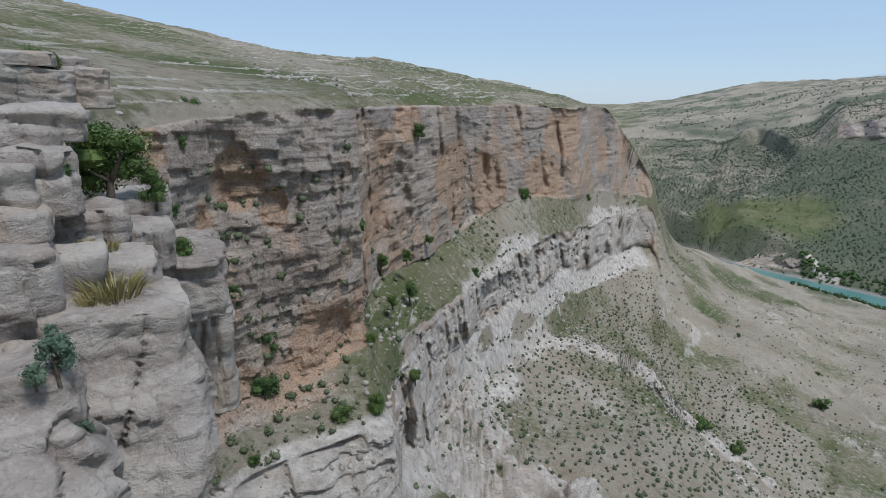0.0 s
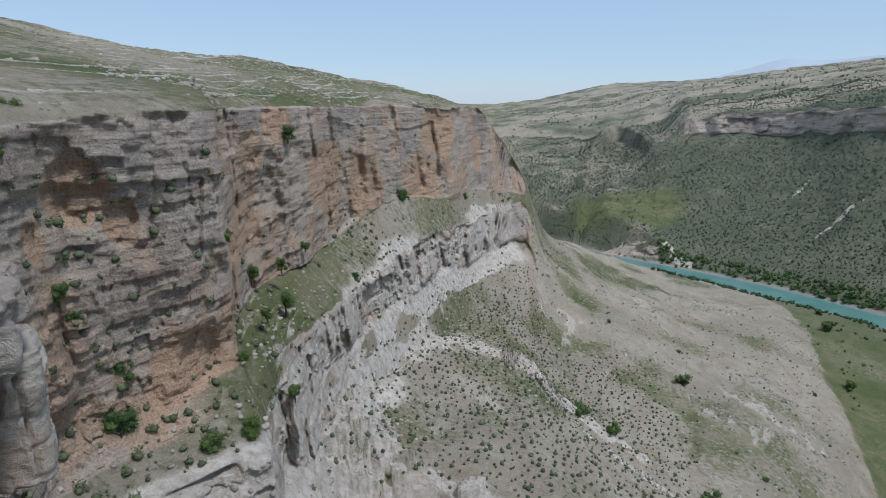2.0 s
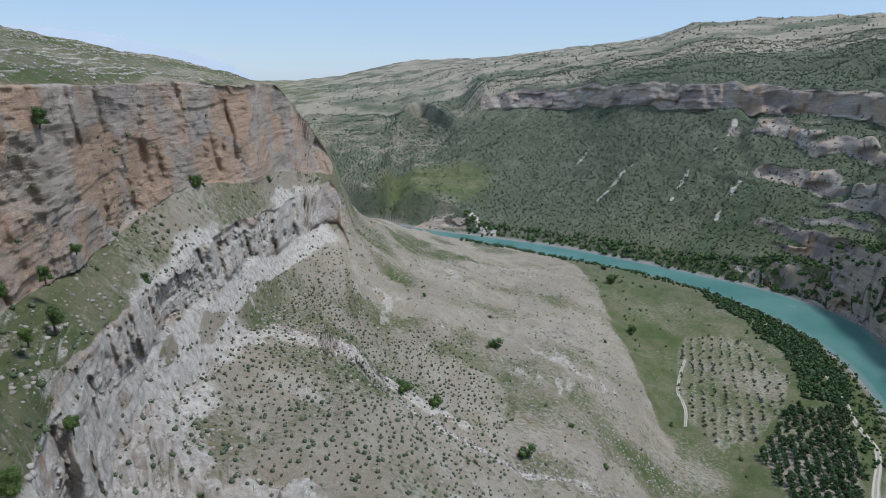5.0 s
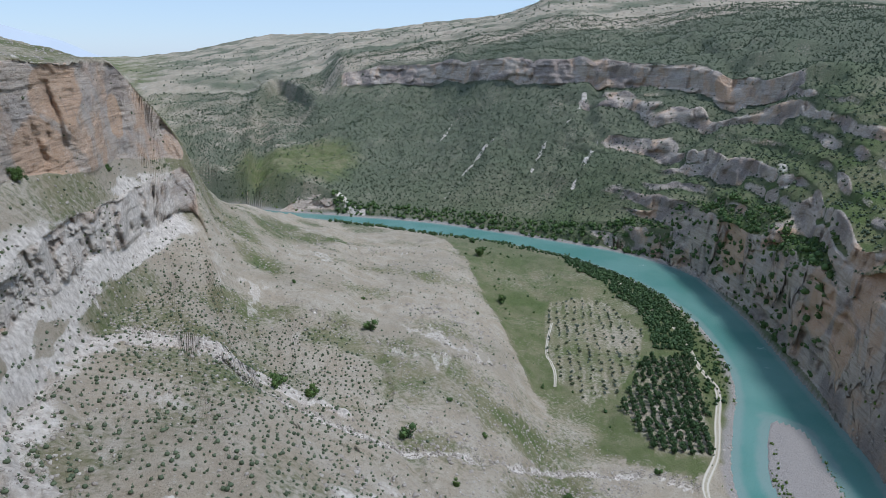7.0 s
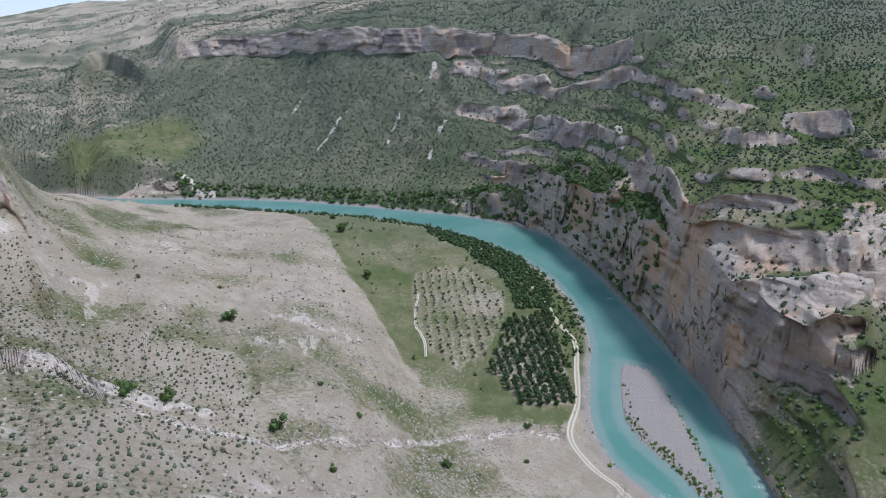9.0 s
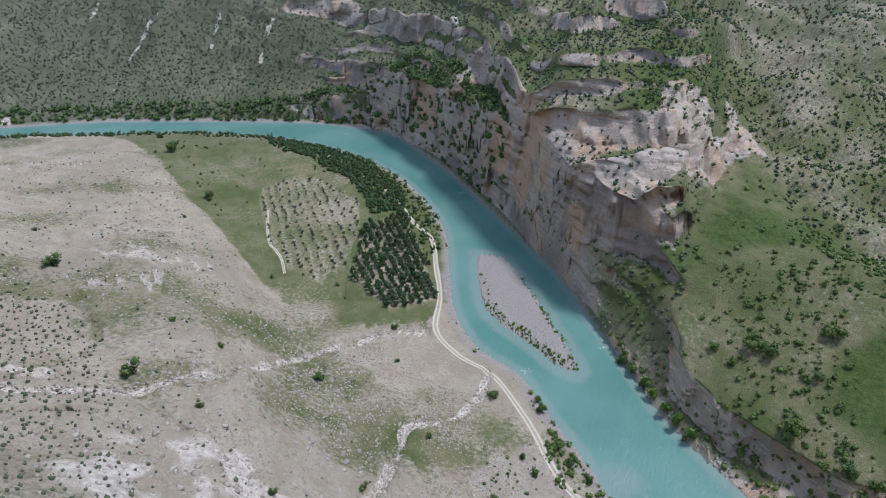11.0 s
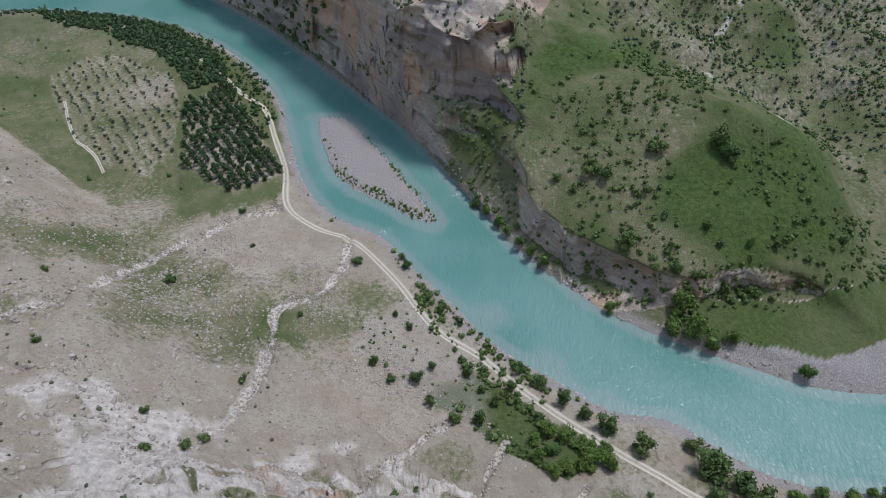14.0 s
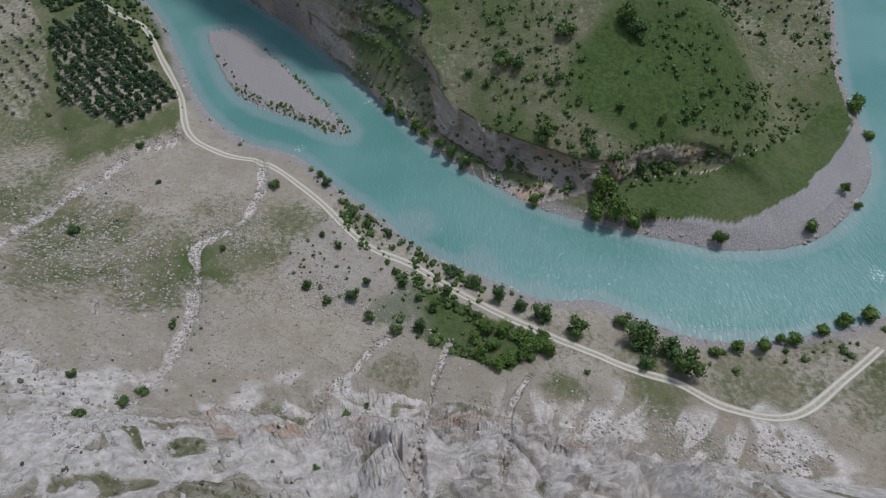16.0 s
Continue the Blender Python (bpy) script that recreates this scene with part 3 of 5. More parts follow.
pale = 0.85 * wash * smooth(-0.5, 0.1, fbm(X / 5, Y / 5, 0, 2, 331) + 0.1)
pale = np.maximum(pale, 0.95 * broken)
foot = cliff_side * smooth(35, 45, R)
pale = np.maximum(pale, 0.95 * foot * smooth(9, 3, EDGE - 12 * smooth(4.3, 4.8, K)) * smooth(3.0, 4.0, K + 0.6 * patch) * smooth(0.5, -0.2, K + 0.6 * patch - 5.1 - 1.0 * smooth(-16, -7, DEG)) * smooth(-0.5, 0.0, fbm(X / 13, Y / 13, Z / 5, 3, 151)))
pale = np.maximum(pale, 0.4 * cliff_side * smooth(4.9, 5.3, K) * smooth(7.3, 6.9, K) * smooth(0.68, 0.85, terracette) * smooth(-0.45, 0.0, wobble))
scree = line_distance(X, Y, np.array([(368, 606), (369, 584), (371, 566)], float)) + 5 * wobble
pale = np.maximum(pale, 0.8 * smooth(8, 3, scree))
pale = np.maximum(pale, 0.85 * bluff * smooth(-0.4, 0.1, fbm(X / 11, Y / 11, Z / 9, 3, 201)))
lobe = np.abs(fbm(X / 19, Y / 19, Z / 34, 3, 131))          # rounded lobes of soft rock parted by gullies
lobed = smooth(96, 80, R + 8 * wobble) * smooth(24, 34, R) * smooth(16, 36, EDGE) * smooth(11, 22, Z)
pale = np.maximum(pale, 0.95 * lobed * smooth(0.03, 0.07, lobe) * smooth(0.26, 0.15, lobe + 0.12 * wobble))
pale = np.maximum(pale, 0.8 * smooth(0.15, 0.4, patch2 + 0.5 * wobble) * smooth(106, 124, EDGE) * smooth(130, 112, R) * smooth(35, 60, R) * (~beyond))
streak_down = fbm(DEG * 0.5 + 1.2 * fbm(X / 20, Y / 20, 0, 2, 402), R / 26, 0, 3, 401)
pale = np.maximum(pale, 0.6 * smooth(90, 108, EDGE) * smooth(155, 140, EDGE) * smooth(100, 84, R + 10 * wobble) * smooth(28, 40, R) * smooth(-0.3, 0.2, streak_down + 0.5 * patch) * (~beyond))
pale = np.maximum(pale, 0.6 * smooth(112, 126, EDGE) * smooth(118, 100, R + 14 * patch) * smooth(60, 80, R) * smooth(-0.25, 0.15, streak_down) * (~beyond))
stripe = ledge_z - np.floor(ledge_z)
pale = np.maximum(pale, cliff_side * smooth(8.3, 8.8, K) * smooth(0.62, 0.8, stripe) * smooth(-0.25, 0.2, fbm(X / 30, Y / 30, 0, 3, 191)) * 0.55)
pale = np.maximum(pale, 0.5 * outcrop * smooth(0.3, 0.5, fbm(X / 14, Y / 14, Z / 1.5, 3, 141) + 0.25) * smooth(12, 25, Z) * (1 - 0.92 * beyond))
green = blend(green, lobed * smooth(0.08, 0.02, lobe), 0.55 + 0.4 * patch)
green = blend(green, lobed * smooth(0.2, 0.3, lobe), 0.36 + 0.45 * patch)
# a bare crag and pale rims on the gorge buttress
CRAG = np.array([(290, 20), (320, 14), (350, 22), (372, 2), (336, 0), (372, -22), (392, -14)], float)
crag = smooth(13, 7, line_distance(X, Y, CRAG) + 14 * patch) * beyond * (DEG > 83) * smooth(10.8, 11.1, K)
crag_steps = (Z + 2 * lumps) / 6.5
Z = Z + crag * (1.5 + 5.5 * (smooth(0.6, 0.95, crag_steps - np.floor(crag_steps)) - (crag_steps - np.floor(crag_steps))) + 2.2 * large + 1.4 * middle)
rock = np.maximum(rock, 0.8 * crag)
pale = np.maximum(pale, 0.42 * crag * smooth(-0.3, 0.3, wobble))
scarp = beyond * smooth(4.0, 1.5, line_distance(X, Y, rounded(SCARP, 3)) + 1.5 * wobble) * (~meadow)
rock = np.maximum(rock, 0.9 * scarp)
rim = smooth(74, 78, DEG) * smooth(92, 90, DEG) * smooth(10.75, 10.95, K) * smooth(11.7, 11.1, K + 0.5 * patch) * beyond
rock = np.maximum(rock, 0.6 * rim)
rock = rock * (1 - 0.6 * smooth(79, 83, DEG) * smooth(94, 91, DEG) * smooth(9.25, 9.45, K) * smooth(10.05, 9.85, K + 0.3 * patch))
pale = np.maximum(pale, 0.33 * rim * smooth(-0.2, 0.3, patch + wobble))
for line in ([(268, -118), (300, -104), (318, -92), (345, -100), (372, -118), (400, -120)], [(597, 421), (560, 412), (520, 398)], [(545, 540), (496, 538), (448, 515)], [(567, 477), (530, 462), (505, 452)], [(516, 222), (497, 192), (469, 175)], [(600, 660), (560, 640), (500, 610)], [(640, 480), (600, 470), (570, 462)]):
    pale = np.maximum(pale, 0.62 * smooth(5, 1, line_distance(X, Y, np.array(line, float)) + 4 * wobble) * smooth(-0.4, 0.2, patch + wobble))
drip = fbm(A * R / 9, 0 * R, Z / 70, 4, 351)
# water stains, plus shade of the far wall and scarp put into the colour
stain_shade = beyond * smooth(0.15, 0.5, rock) * smooth(27, 33, DEG) * (0.3 + 0.7 * smooth(-0.2, 0.12, drip)) * (1 - crag) * (1 - rim) * np.maximum(smooth(96, 90, DEG), 0.7 * scarp) * (1 - 0.7 * smooth(78, 82, DEG) * smooth(10.0, 9.7, K)) * (1 - 0.5 * smooth(56, 66, DEG) * smooth(0.1, -0.25, fbm(X / 40, Y / 40, Z / 30, 2, 391)))
stain_shade = np.maximum(stain_shade, 0.6 * (~beyond) * cliff_side * smooth(5, 6.5, K) * smooth(0.05, 0.5, fbm(X / 26, Y / 26, Z / 22, 3, 361) + 0.25 * drip) * rock)
stain_shade = np.maximum(stain_shade, 0.45 * (~beyond) * (K > 6.9) * (K < 8.1) * smooth(1.1, 0.5, np.hypot((DEG + 25) / 6.5, (Z - 149) / 9) + 0.4 * drip))
stain_shade = stain_shade * (1 - 0.85 * np.clip(ochre, 0, 1))
# bluffs under the flight: rounded knolls with bare rims
knoll = smooth(96, 60, R) * smooth(28, 45, R) * smooth(14, 32, DEG) * smooth(160, 145, DEG)
Z = Z + knoll * (9.0 * np.sqrt(lobe) - 3.2 + 0.5 * np.tanh(3 * small) * smooth(0.05, 0.2, lobe))


def ground_z(x, y):
    """Height of the ground at a place in plan (not on overhangs)."""
    bearing = math.degrees(math.atan2(x - CX, y - CY))
    if bearing < -160:
        bearing += 360
    r = math.hypot(x - CX, y - CY)
    i = int(np.clip(np.searchsorted(bearings, bearing) - 1, 0, len(bearings) - 2))
    f = (bearing - bearings[i]) / (bearings[i + 1] - bearings[i])
    za, zb = np.interp(r, R_UP[i], Z[i]), np.interp(r, R_UP[i + 1], Z[i + 1])
    return float(za + (zb - za) * f)


R_UP = np.maximum.accumulate(R, axis=1)


# ---- materials ----
class Nodes:
    """Short ways to build a node material."""

    def __init__(self, name, rough=0.9, spec=0.2):
        self.m = bpy.data.materials.new(name)
        self.m.use_nodes = True
        self.t = self.m.node_tree
        self.b = self.t.nodes["Principled BSDF"]
        self.b.inputs["Roughness"].default_value = rough
        self.b.inputs["Specular IOR Level"].default_value = spec

    def link(self, a, b):
        self.t.links.new(a, b)

    def at(self, name):
        n = self.t.nodes.new("ShaderNodeAttribute")
        n.attribute_name = name
        return n.outputs["Fac"]

    def place(self, scale=(1, 1, 1)):
        c = self.t.nodes.new("ShaderNodeTexCoord")
        m = self.t.nodes.new("ShaderNodeMapping")
        m.inputs["Scale"].default_value = scale
        self.link(c.outputs["Object"], m.inputs["Vector"])
        return m.outputs["Vector"]

    def noise(self, scale, detail=5, rough=0.6, vector=None, distortion=0.0):
        n = self.t.nodes.new("ShaderNodeTexNoise")
        n.inputs["Scale"].default_value, n.inputs["Detail"].default_value, n.inputs["Roughness"].default_value = scale, detail, rough
        n.inputs["Distortion"].default_value = distortion
        self.link(vector or self.place(), n.inputs["Vector"])
        return n.outputs["Fac"]

    def cells(self, scale, vector=None, feature="F1"):
        n = self.t.nodes.new("ShaderNodeTexVoronoi")
        n.feature = feature
        n.inputs["Scale"].default_value = scale
        self.link(vector or self.place(), n.inputs["Vector"])
        return n.outputs["Distance"]

    def span(self, value, a, b, lo=0.0, hi=1.0):
        n = self.t.nodes.new("ShaderNodeMapRange")
        n.interpolation_type = "SMOOTHSTEP"
        for key, v in zip(("From Min", "From Max", "To Min", "To Max"), (a, b, lo, hi)):
            n.inputs[key].default_value = v
        self.link(value, n.inputs["Value"])
        return n.outputs["Result"]

    def math(self, op, a, b):
        n = self.t.nodes.new("ShaderNodeMath")
        n.operation = op
        for i, v in enumerate((a, b)):
            if isinstance(v, (int, float)):
                n.inputs[i].default_value = v
            else:
                self.link(v, n.inputs[i])
        return n.outputs[0]

    def mix(self, fac, a, b, blend="MIX"):
        n = self.t.nodes.new("ShaderNodeMix")
        n.data_type, n.blend_type = "RGBA", blend
        for socket, v in ((0, fac), (6, a), (7, b)):
            if isinstance(v, tuple):
                n.inputs[socket].default_value = (*v, 1)
            elif isinstance(v, (int, float)):
                n.inputs[socket].default_value = v
            else:
                self.link(v, n.inputs[socket])
        return n.outputs[2]

    def bump(self, height, distance, strength=1.0, after=None):
        n = self.t.nodes.new("ShaderNodeBump")
        n.inputs["Distance"].default_value, n.inputs["Strength"].default_value = distance, strength
        self.link(height, n.inputs["Height"])
        if after is not None:
            self.link(after, n.inputs["Normal"])
        return n.outputs["Normal"]

    def done(self, colour, normal=None):
        if isinstance(colour, tuple):
            self.b.inputs["Base Color"].default_value = (*colour, 1)
        else:
            self.link(colour, self.b.inputs["Base Color"])
        if normal is not None:
            self.link(normal, self.b.inputs["Normal"])
        return self.m


def stone_colour(s, tiny, small, mid):
    # rock: beds of grey and buff limestone, ochre where it broke away, dark water stains, shade put into the colour
    beds = s.noise(1.0, 6, 0.65, s.place((0.06, 0.06, 0.5)), 0.5)
    thin = s.noise(1.0, 5, 0.7, s.place((0.05, 0.05, 1.7)), 0.3)
    streak = s.noise(1.0, 5, 0.6, s.place((0.4, 0.4, 0.06)), 0.5)
    stone = s.mix(s.span(beds, 0.36, 0.62), (0.37, 0.285, 0.225), (0.53, 0.435, 0.35))
    stone = s.mix(s.span(thin, 0.45, 0.65, 0, 0.4), stone, (0.60, 0.51, 0.43))
    stone = s.mix(s.span(s.noise(0.05, 4, 0.6, s.place((1, 1, 0.7))), 0.50, 0.60, 0, 0.75), stone, s.mix(small, (0.46, 0.25, 0.13), (0.56, 0.38, 0.25)))
    stone = s.mix(s.span(s.noise(0.035, 4, 0.6), 0.50, 0.62, 0, 0.45), stone, s.mix(small, (0.27, 0.245, 0.235), (0.47, 0.435, 0.41)))
    stone = s.mix(s.span(s.math("ADD", s.at("ochre"), s.math("MULTIPLY", s.math("SUBTRACT", small, 0.5), 1.0)), 0.35, 0.75, 0, 0.85), stone, s.mix(mid, (0.46, 0.25, 0.135), (0.60, 0.40, 0.25)))
    stone = s.mix(s.span(s.math("ADD", s.at("stain_shade"), s.math("MULTIPLY", s.math("SUBTRACT", small, 0.5), 0.7)), 0.25, 0.85, 0, 0.8), stone, s.mix(mid, (0.135, 0.102, 0.095), (0.235, 0.192, 0.18)))
    stone = s.mix(s.span(streak, 0.55, 0.70, 0, 0.42), stone, (0.17, 0.14, 0.125))
    stone = s.mix(s.span(tiny, 0.42, 0.60, 0, 0.42), stone, (0.66, 0.58, 0.50))
    stone = s.mix(s.span(tiny, 0.32, 0.46, 0.32, 0), stone, (0.20, 0.165, 0.14))
    stone = s.mix(s.span(s.noise(1.0, 4, 0.6, s.place((0.06, 0.06, 1.1)), 0.5), 0.57, 0.64, 0, 0.3), stone, (0.16, 0.13, 0.11))
    stone = s.mix(s.span(s.cells(0.35, s.place((1, 1, 1.6)), "DISTANCE_TO_EDGE"), 0.0, 0.03, 0.2, 0), stone, (0.16, 0.135, 0.115))
    return stone, thin


def cliff_material():
    s = Nodes("cliff_stone", 0.95, 0.1)
    tiny, small, mid = s.noise(5.0, 6, 0.7), s.noise(0.9, 6, 0.65), s.noise(0.2, 5, 0.6)
    beds = s.noise(1.0, 5, 0.6, s.place((0.06, 0.06, 0.9)), 0.5)
    thin = s.noise(1.0, 5, 0.7, s.place((0.5, 0.5, 1.3)), 1.4)
    stone = s.mix(s.span(beds, 0.40, 0.58), (0.27, 0.22, 0.185), (0.46, 0.40, 0.34))
    stone = s.mix(s.span(s.cells(0.5, s.place((1, 1, 1.3)), "DISTANCE_TO_EDGE"), 0.0, 0.03, 0.35, 0), stone, (0.15, 0.125, 0.11))
    stone = s.mix(s.span(mid, 0.42, 0.62, 0, 0.6), stone, s.mix(small, (0.32, 0.285, 0.255), (0.49, 0.44, 0.385)))
    stone = s.mix(s.span(s.noise(0.28, 4, 0.6), 0.52, 0.64, 0, 0.65), stone, s.mix(small, (0.38, 0.27, 0.19), (0.50, 0.39, 0.29)))
    stone = s.mix(s.span(small, 0.5, 0.66, 0, 0.5), stone, (0.24, 0.20, 0.175))
    stone = s.mix(s.span(thin, 0.57, 0.66, 0, 0.4), stone, (0.22, 0.185, 0.16))
    stone = s.mix(s.span(s.noise(1.0, 5, 0.65, s.place((0.9, 0.9, 0.12)), 0.4), 0.57, 0.70, 0, 0.4), stone, (0.19, 0.165, 0.15))
    stone = s.mix(s.span(tiny, 0.45, 0.64, 0, 0.3), stone, (0.54, 0.48, 0.42))
    normal = s.bump(s.math("ADD", s.math("MULTIPLY", thin, 0.5), small), 0.35, 0.7)
    return s.done(stone, s.bump(tiny, 0.1, 0.9, normal))


def ground_material():
    s = Nodes("canyon_ground", 0.95, 0.1)
    tiny, small, mid, wide = s.noise(3.0, 6, 0.7), s.noise(0.55, 6, 0.65), s.noise(0.09, 5, 0.6), s.noise(0.016, 4, 0.55)
    stone, thin = stone_colour(s, tiny, small, mid)
    # earth, grass and stones on the slopes
    earth = s.mix(s.span(mid, 0.35, 0.65), (0.38, 0.315, 0.235), (0.45, 0.39, 0.31))
    earth = s.mix(s.span(small, 0.45, 0.7, 0, 0.45), earth, (0.24, 0.205, 0.15))
    earth = s.mix(s.span(tiny, 0.5, 0.62, 0, 0.5), earth, (0.20, 0.175, 0.125))
    earth = s.mix(s.span(s.cells(0.6), 0.05, 0.22, 0.55, 0), earth, (0.55, 0.50, 0.44))
    earth = s.mix(s.span(s.cells(1.5), 0.06, 0.2, 0.5, 0), earth, (0.60, 0.55, 0.49))
    tuft = s.math("MULTIPLY", s.span(s.cells(0.75, s.place((1.1, 0.9, 1))), 0.08, 0.24, 0.75, 0), s.span(mid, 0.4, 0.6))
    earth = s.mix(tuft, earth, (0.115, 0.11, 0.062))
    grass = s.mix(s.span(mid, 0.35, 0.65), (0.20, 0.185, 0.105), (0.125, 0.14, 0.06))
    lush = s.mix(s.span(small, 0.3, 0.7), (0.052, 0.088, 0.024), (0.10, 0.135, 0.042))
    grass = s.mix(s.span(s.at("green"), 0.6, 1.0), grass, lush)
    # distant grass greyed: haze put into the base colour
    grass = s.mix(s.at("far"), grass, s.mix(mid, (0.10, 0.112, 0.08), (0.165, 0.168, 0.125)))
    earth = s.mix(s.span(wide, 0.45, 0.62, 0, 0.4), earth, (0.255, 0.22, 0.165))
    cover = s.math("ADD", s.at("green"), s.math("MULTIPLY", s.math("SUBTRACT", small, 0.5), 1.1))
    grass = s.mix(s.span(s.cells(0.9, s.place((1, 1.2, 1))), 0.1, 0.3, 0.5, 0), grass, (0.05, 0.065, 0.026))
    land = s.mix(s.span(cover, 0.25, 0.7), earth, grass)
    white = s.mix(s.span(small, 0.3, 0.7), (0.44, 0.38, 0.32), (0.72, 0.65, 0.575))
    land = s.mix(s.span(s.math("ADD", s.at("pale"), s.math("MULTIPLY", s.math("SUBTRACT", tiny, 0.5), 0.9)), 0.3, 0.65), land, white)
    pebble = s.mix(s.span(s.cells(1.7), 0.1, 0.6), (0.44, 0.40, 0.37), (0.30, 0.27, 0.25))
    land = s.mix(s.at("gravel"), land, pebble)
    bare = s.span(s.math("ADD", s.at("rock"), s.math("MULTIPLY", s.math("SUBTRACT", small, 0.5), 0.9)), 0.25, 0.6)
    colour = s.mix(bare, land, s.mix(s.span(s.math("ADD", s.at("pale"), s.math("MULTIPLY", s.math("SUBTRACT", small, 0.5), 0.7)), 0.3, 0.75, 0, 0.88), stone, white))
    normal = s.bump(s.math("ADD", s.math("MULTIPLY", thin, s.at("rock")), small), 0.9, 0.8)
    normal = s.bump(tiny, 0.45, 1.0, normal)
    return s.done(colour, normal)


def water_material():
    s = Nodes("river_water", 0.26, 0.22)
    wide, mid = s.noise(0.02, 3, 0.5), s.noise(0.12, 4, 0.6)
    colour = s.mix(s.span(wide, 0.35, 0.65), (0.086, 0.205, 0.174), (0.126, 0.245, 0.214))
    colour = s.mix(s.span(s.math("ADD", s.at("shoal"), s.math("MULTIPLY", s.math("SUBTRACT", mid, 0.5), 0.6)), 0.35, 0.9, 0, 0.6), colour, (0.22, 0.27, 0.25))
    colour = s.mix(s.span(s.math("ADD", s.at("foam"), s.math("MULTIPLY", s.math("SUBTRACT", s.noise(0.9, 5, 0.7), 0.5), 1.6)), 0.55, 0.9, 0, 0.8), colour, (0.62, 0.68, 0.66))
    ripple = s.noise(1.0, 4, 0.6, s.place((0.35, 0.8, 1)), 0.8)
    normal = s.bump(ripple, 0.32, 1.0)
    normal = s.bump(s.noise(0.09, 3, 0.5), 0.5, 0.3, normal)
    return s.done(colour, normal)


M_GROUND, M_WATER, M_CLIFF = ground_material(), water_material(), cliff_material()


def grid_mesh(name, x, y, z, attributes):
    """A sheet of quads from a grid of places, with values stored on its corners."""
    na, nr = x.shape
    mesh = bpy.data.meshes.new(name)
    co = np.stack([x, y, z], -1).reshape(-1, 3).astype(np.float32)
    i, j = np.meshgrid(np.arange(na - 1), np.arange(nr - 1), indexing="ij")
    a = (i * nr + j).ravel()
    quads = np.stack([a, a + nr, a + nr + 1, a + 1], -1).astype(np.int32)
    mesh.vertices.add(len(co))
    mesh.vertices.foreach_set("co", co.ravel())
    mesh.loops.add(quads.size)
    mesh.loops.foreach_set("vertex_index", quads.ravel())
    mesh.polygons.add(len(quads))
    mesh.polygons.foreach_set("loop_start", np.arange(0, quads.size, 4, dtype=np.int32))
    mesh.polygons.foreach_set("use_smooth", np.ones(len(quads), bool))
    mesh.update(calc_edges=True)
    for key, values in attributes.items():
        layer = mesh.attributes.new(key, "FLOAT", "POINT")
        layer.data.foreach_set("value", np.asarray(values, np.float32).ravel())
    return mesh


# far: share of haze painted into the grass, growing with distance
ground = tagged(new("ground", grid_mesh("ground", X, Y, Z, {"rock": rock * (1 - on_island) * (1 - wet), "green": np.clip(green, 0, 1.2), "pale": pale, "gravel": gravel, "ochre": ochre, "stain_shade": stain_shade, "far": (1 - bench) * 0.85 * smooth(350, 800, R) * smooth(14, 20, DEG)})),
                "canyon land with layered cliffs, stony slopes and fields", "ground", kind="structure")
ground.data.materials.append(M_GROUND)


# ---- hazy mountains on the horizon ----
def distant_ridge(name, label, points, distance):
    """A far range: a crest of heights by bearing, with slopes in front."""
    b = np.linspace(points[0][0], points[-1][0], 160)
    crest = np.interp(b, [p[0] for p in points], [p[1] for p in points]) + 9 * fbm(b / 2.2, 0 * b, 0 * b, 4, 371)
    share = np.linspace(0, 1, 14)
    r = distance * (0.8 + 0.2 * share)[None, :] + 0 * b[:, None]
    z = -60 + (crest[:, None] + 60) * share[None, :] ** 1.4
    a = np.radians(b)[:, None]
    ob = tagged(new(name, grid_mesh(name, CX + r * np.sin(a), CY + r * np.cos(a), z, {})), label, "mountains", kind="structure")
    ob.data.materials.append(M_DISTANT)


# blue-grey near the sky's tone: haze painted into the slope colour
s = Nodes("hazed_slopes", 1.0, 0.0)
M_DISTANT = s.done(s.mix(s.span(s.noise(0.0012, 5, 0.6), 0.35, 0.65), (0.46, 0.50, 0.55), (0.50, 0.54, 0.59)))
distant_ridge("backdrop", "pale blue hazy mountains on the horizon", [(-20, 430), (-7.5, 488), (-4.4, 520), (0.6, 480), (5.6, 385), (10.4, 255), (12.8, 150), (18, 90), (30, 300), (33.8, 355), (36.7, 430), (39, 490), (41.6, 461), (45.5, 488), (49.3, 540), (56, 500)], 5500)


# ---- river ----
def spaced(line, count):
    d = np.concatenate([[0], np.cumsum(np.hypot(*np.diff(line, axis=0).T))])
    s = np.linspace(0, d[-1], count)
    return np.stack([np.interp(s, d, line[:, 0]), np.interp(s, d, line[:, 1])], -1)


def river_sheet():
    a, b = spaced(near_line, 420), spaced(far_line, 420)
    s = np.linspace(-0.12, 1.12, 31)
    x = a[:, :1] + (b - a)[:, :1] * s
    y = a[:, 1:] + (b - a)[:, 1:] * s
    edge = np.minimum(line_distance(x, y, near_line), np.minimum(line_distance(x, y, far_line), line_distance(x, y, island_ring, True)))
    shoal = 1 - smooth(0.5, 9, edge)
    for cx, cy, size in ((170, 10, 16), (150, -10, 14), (136, -28, 12), (302, 106, 9)):    # shallows over gravel
        shoal = np.maximum(shoal, 0.8 * smooth(1.2, 0.2, np.hypot(x - cx, y - cy) / size))
    foam = 0 * x
    for cx, cy, size in ((214, 54, 7), (241, 27, 6), (134, -144, 9), (376, 141, 8), (459, 274, 7), (355, 128, 6)):   # riffles
        foam = np.maximum(foam, 0.62 * smooth(1, 0.2, np.hypot(x - cx, y - cy) / size))
    return grid_mesh("river", x, y, 0 * x, {"shoal": shoal, "foam": foam})


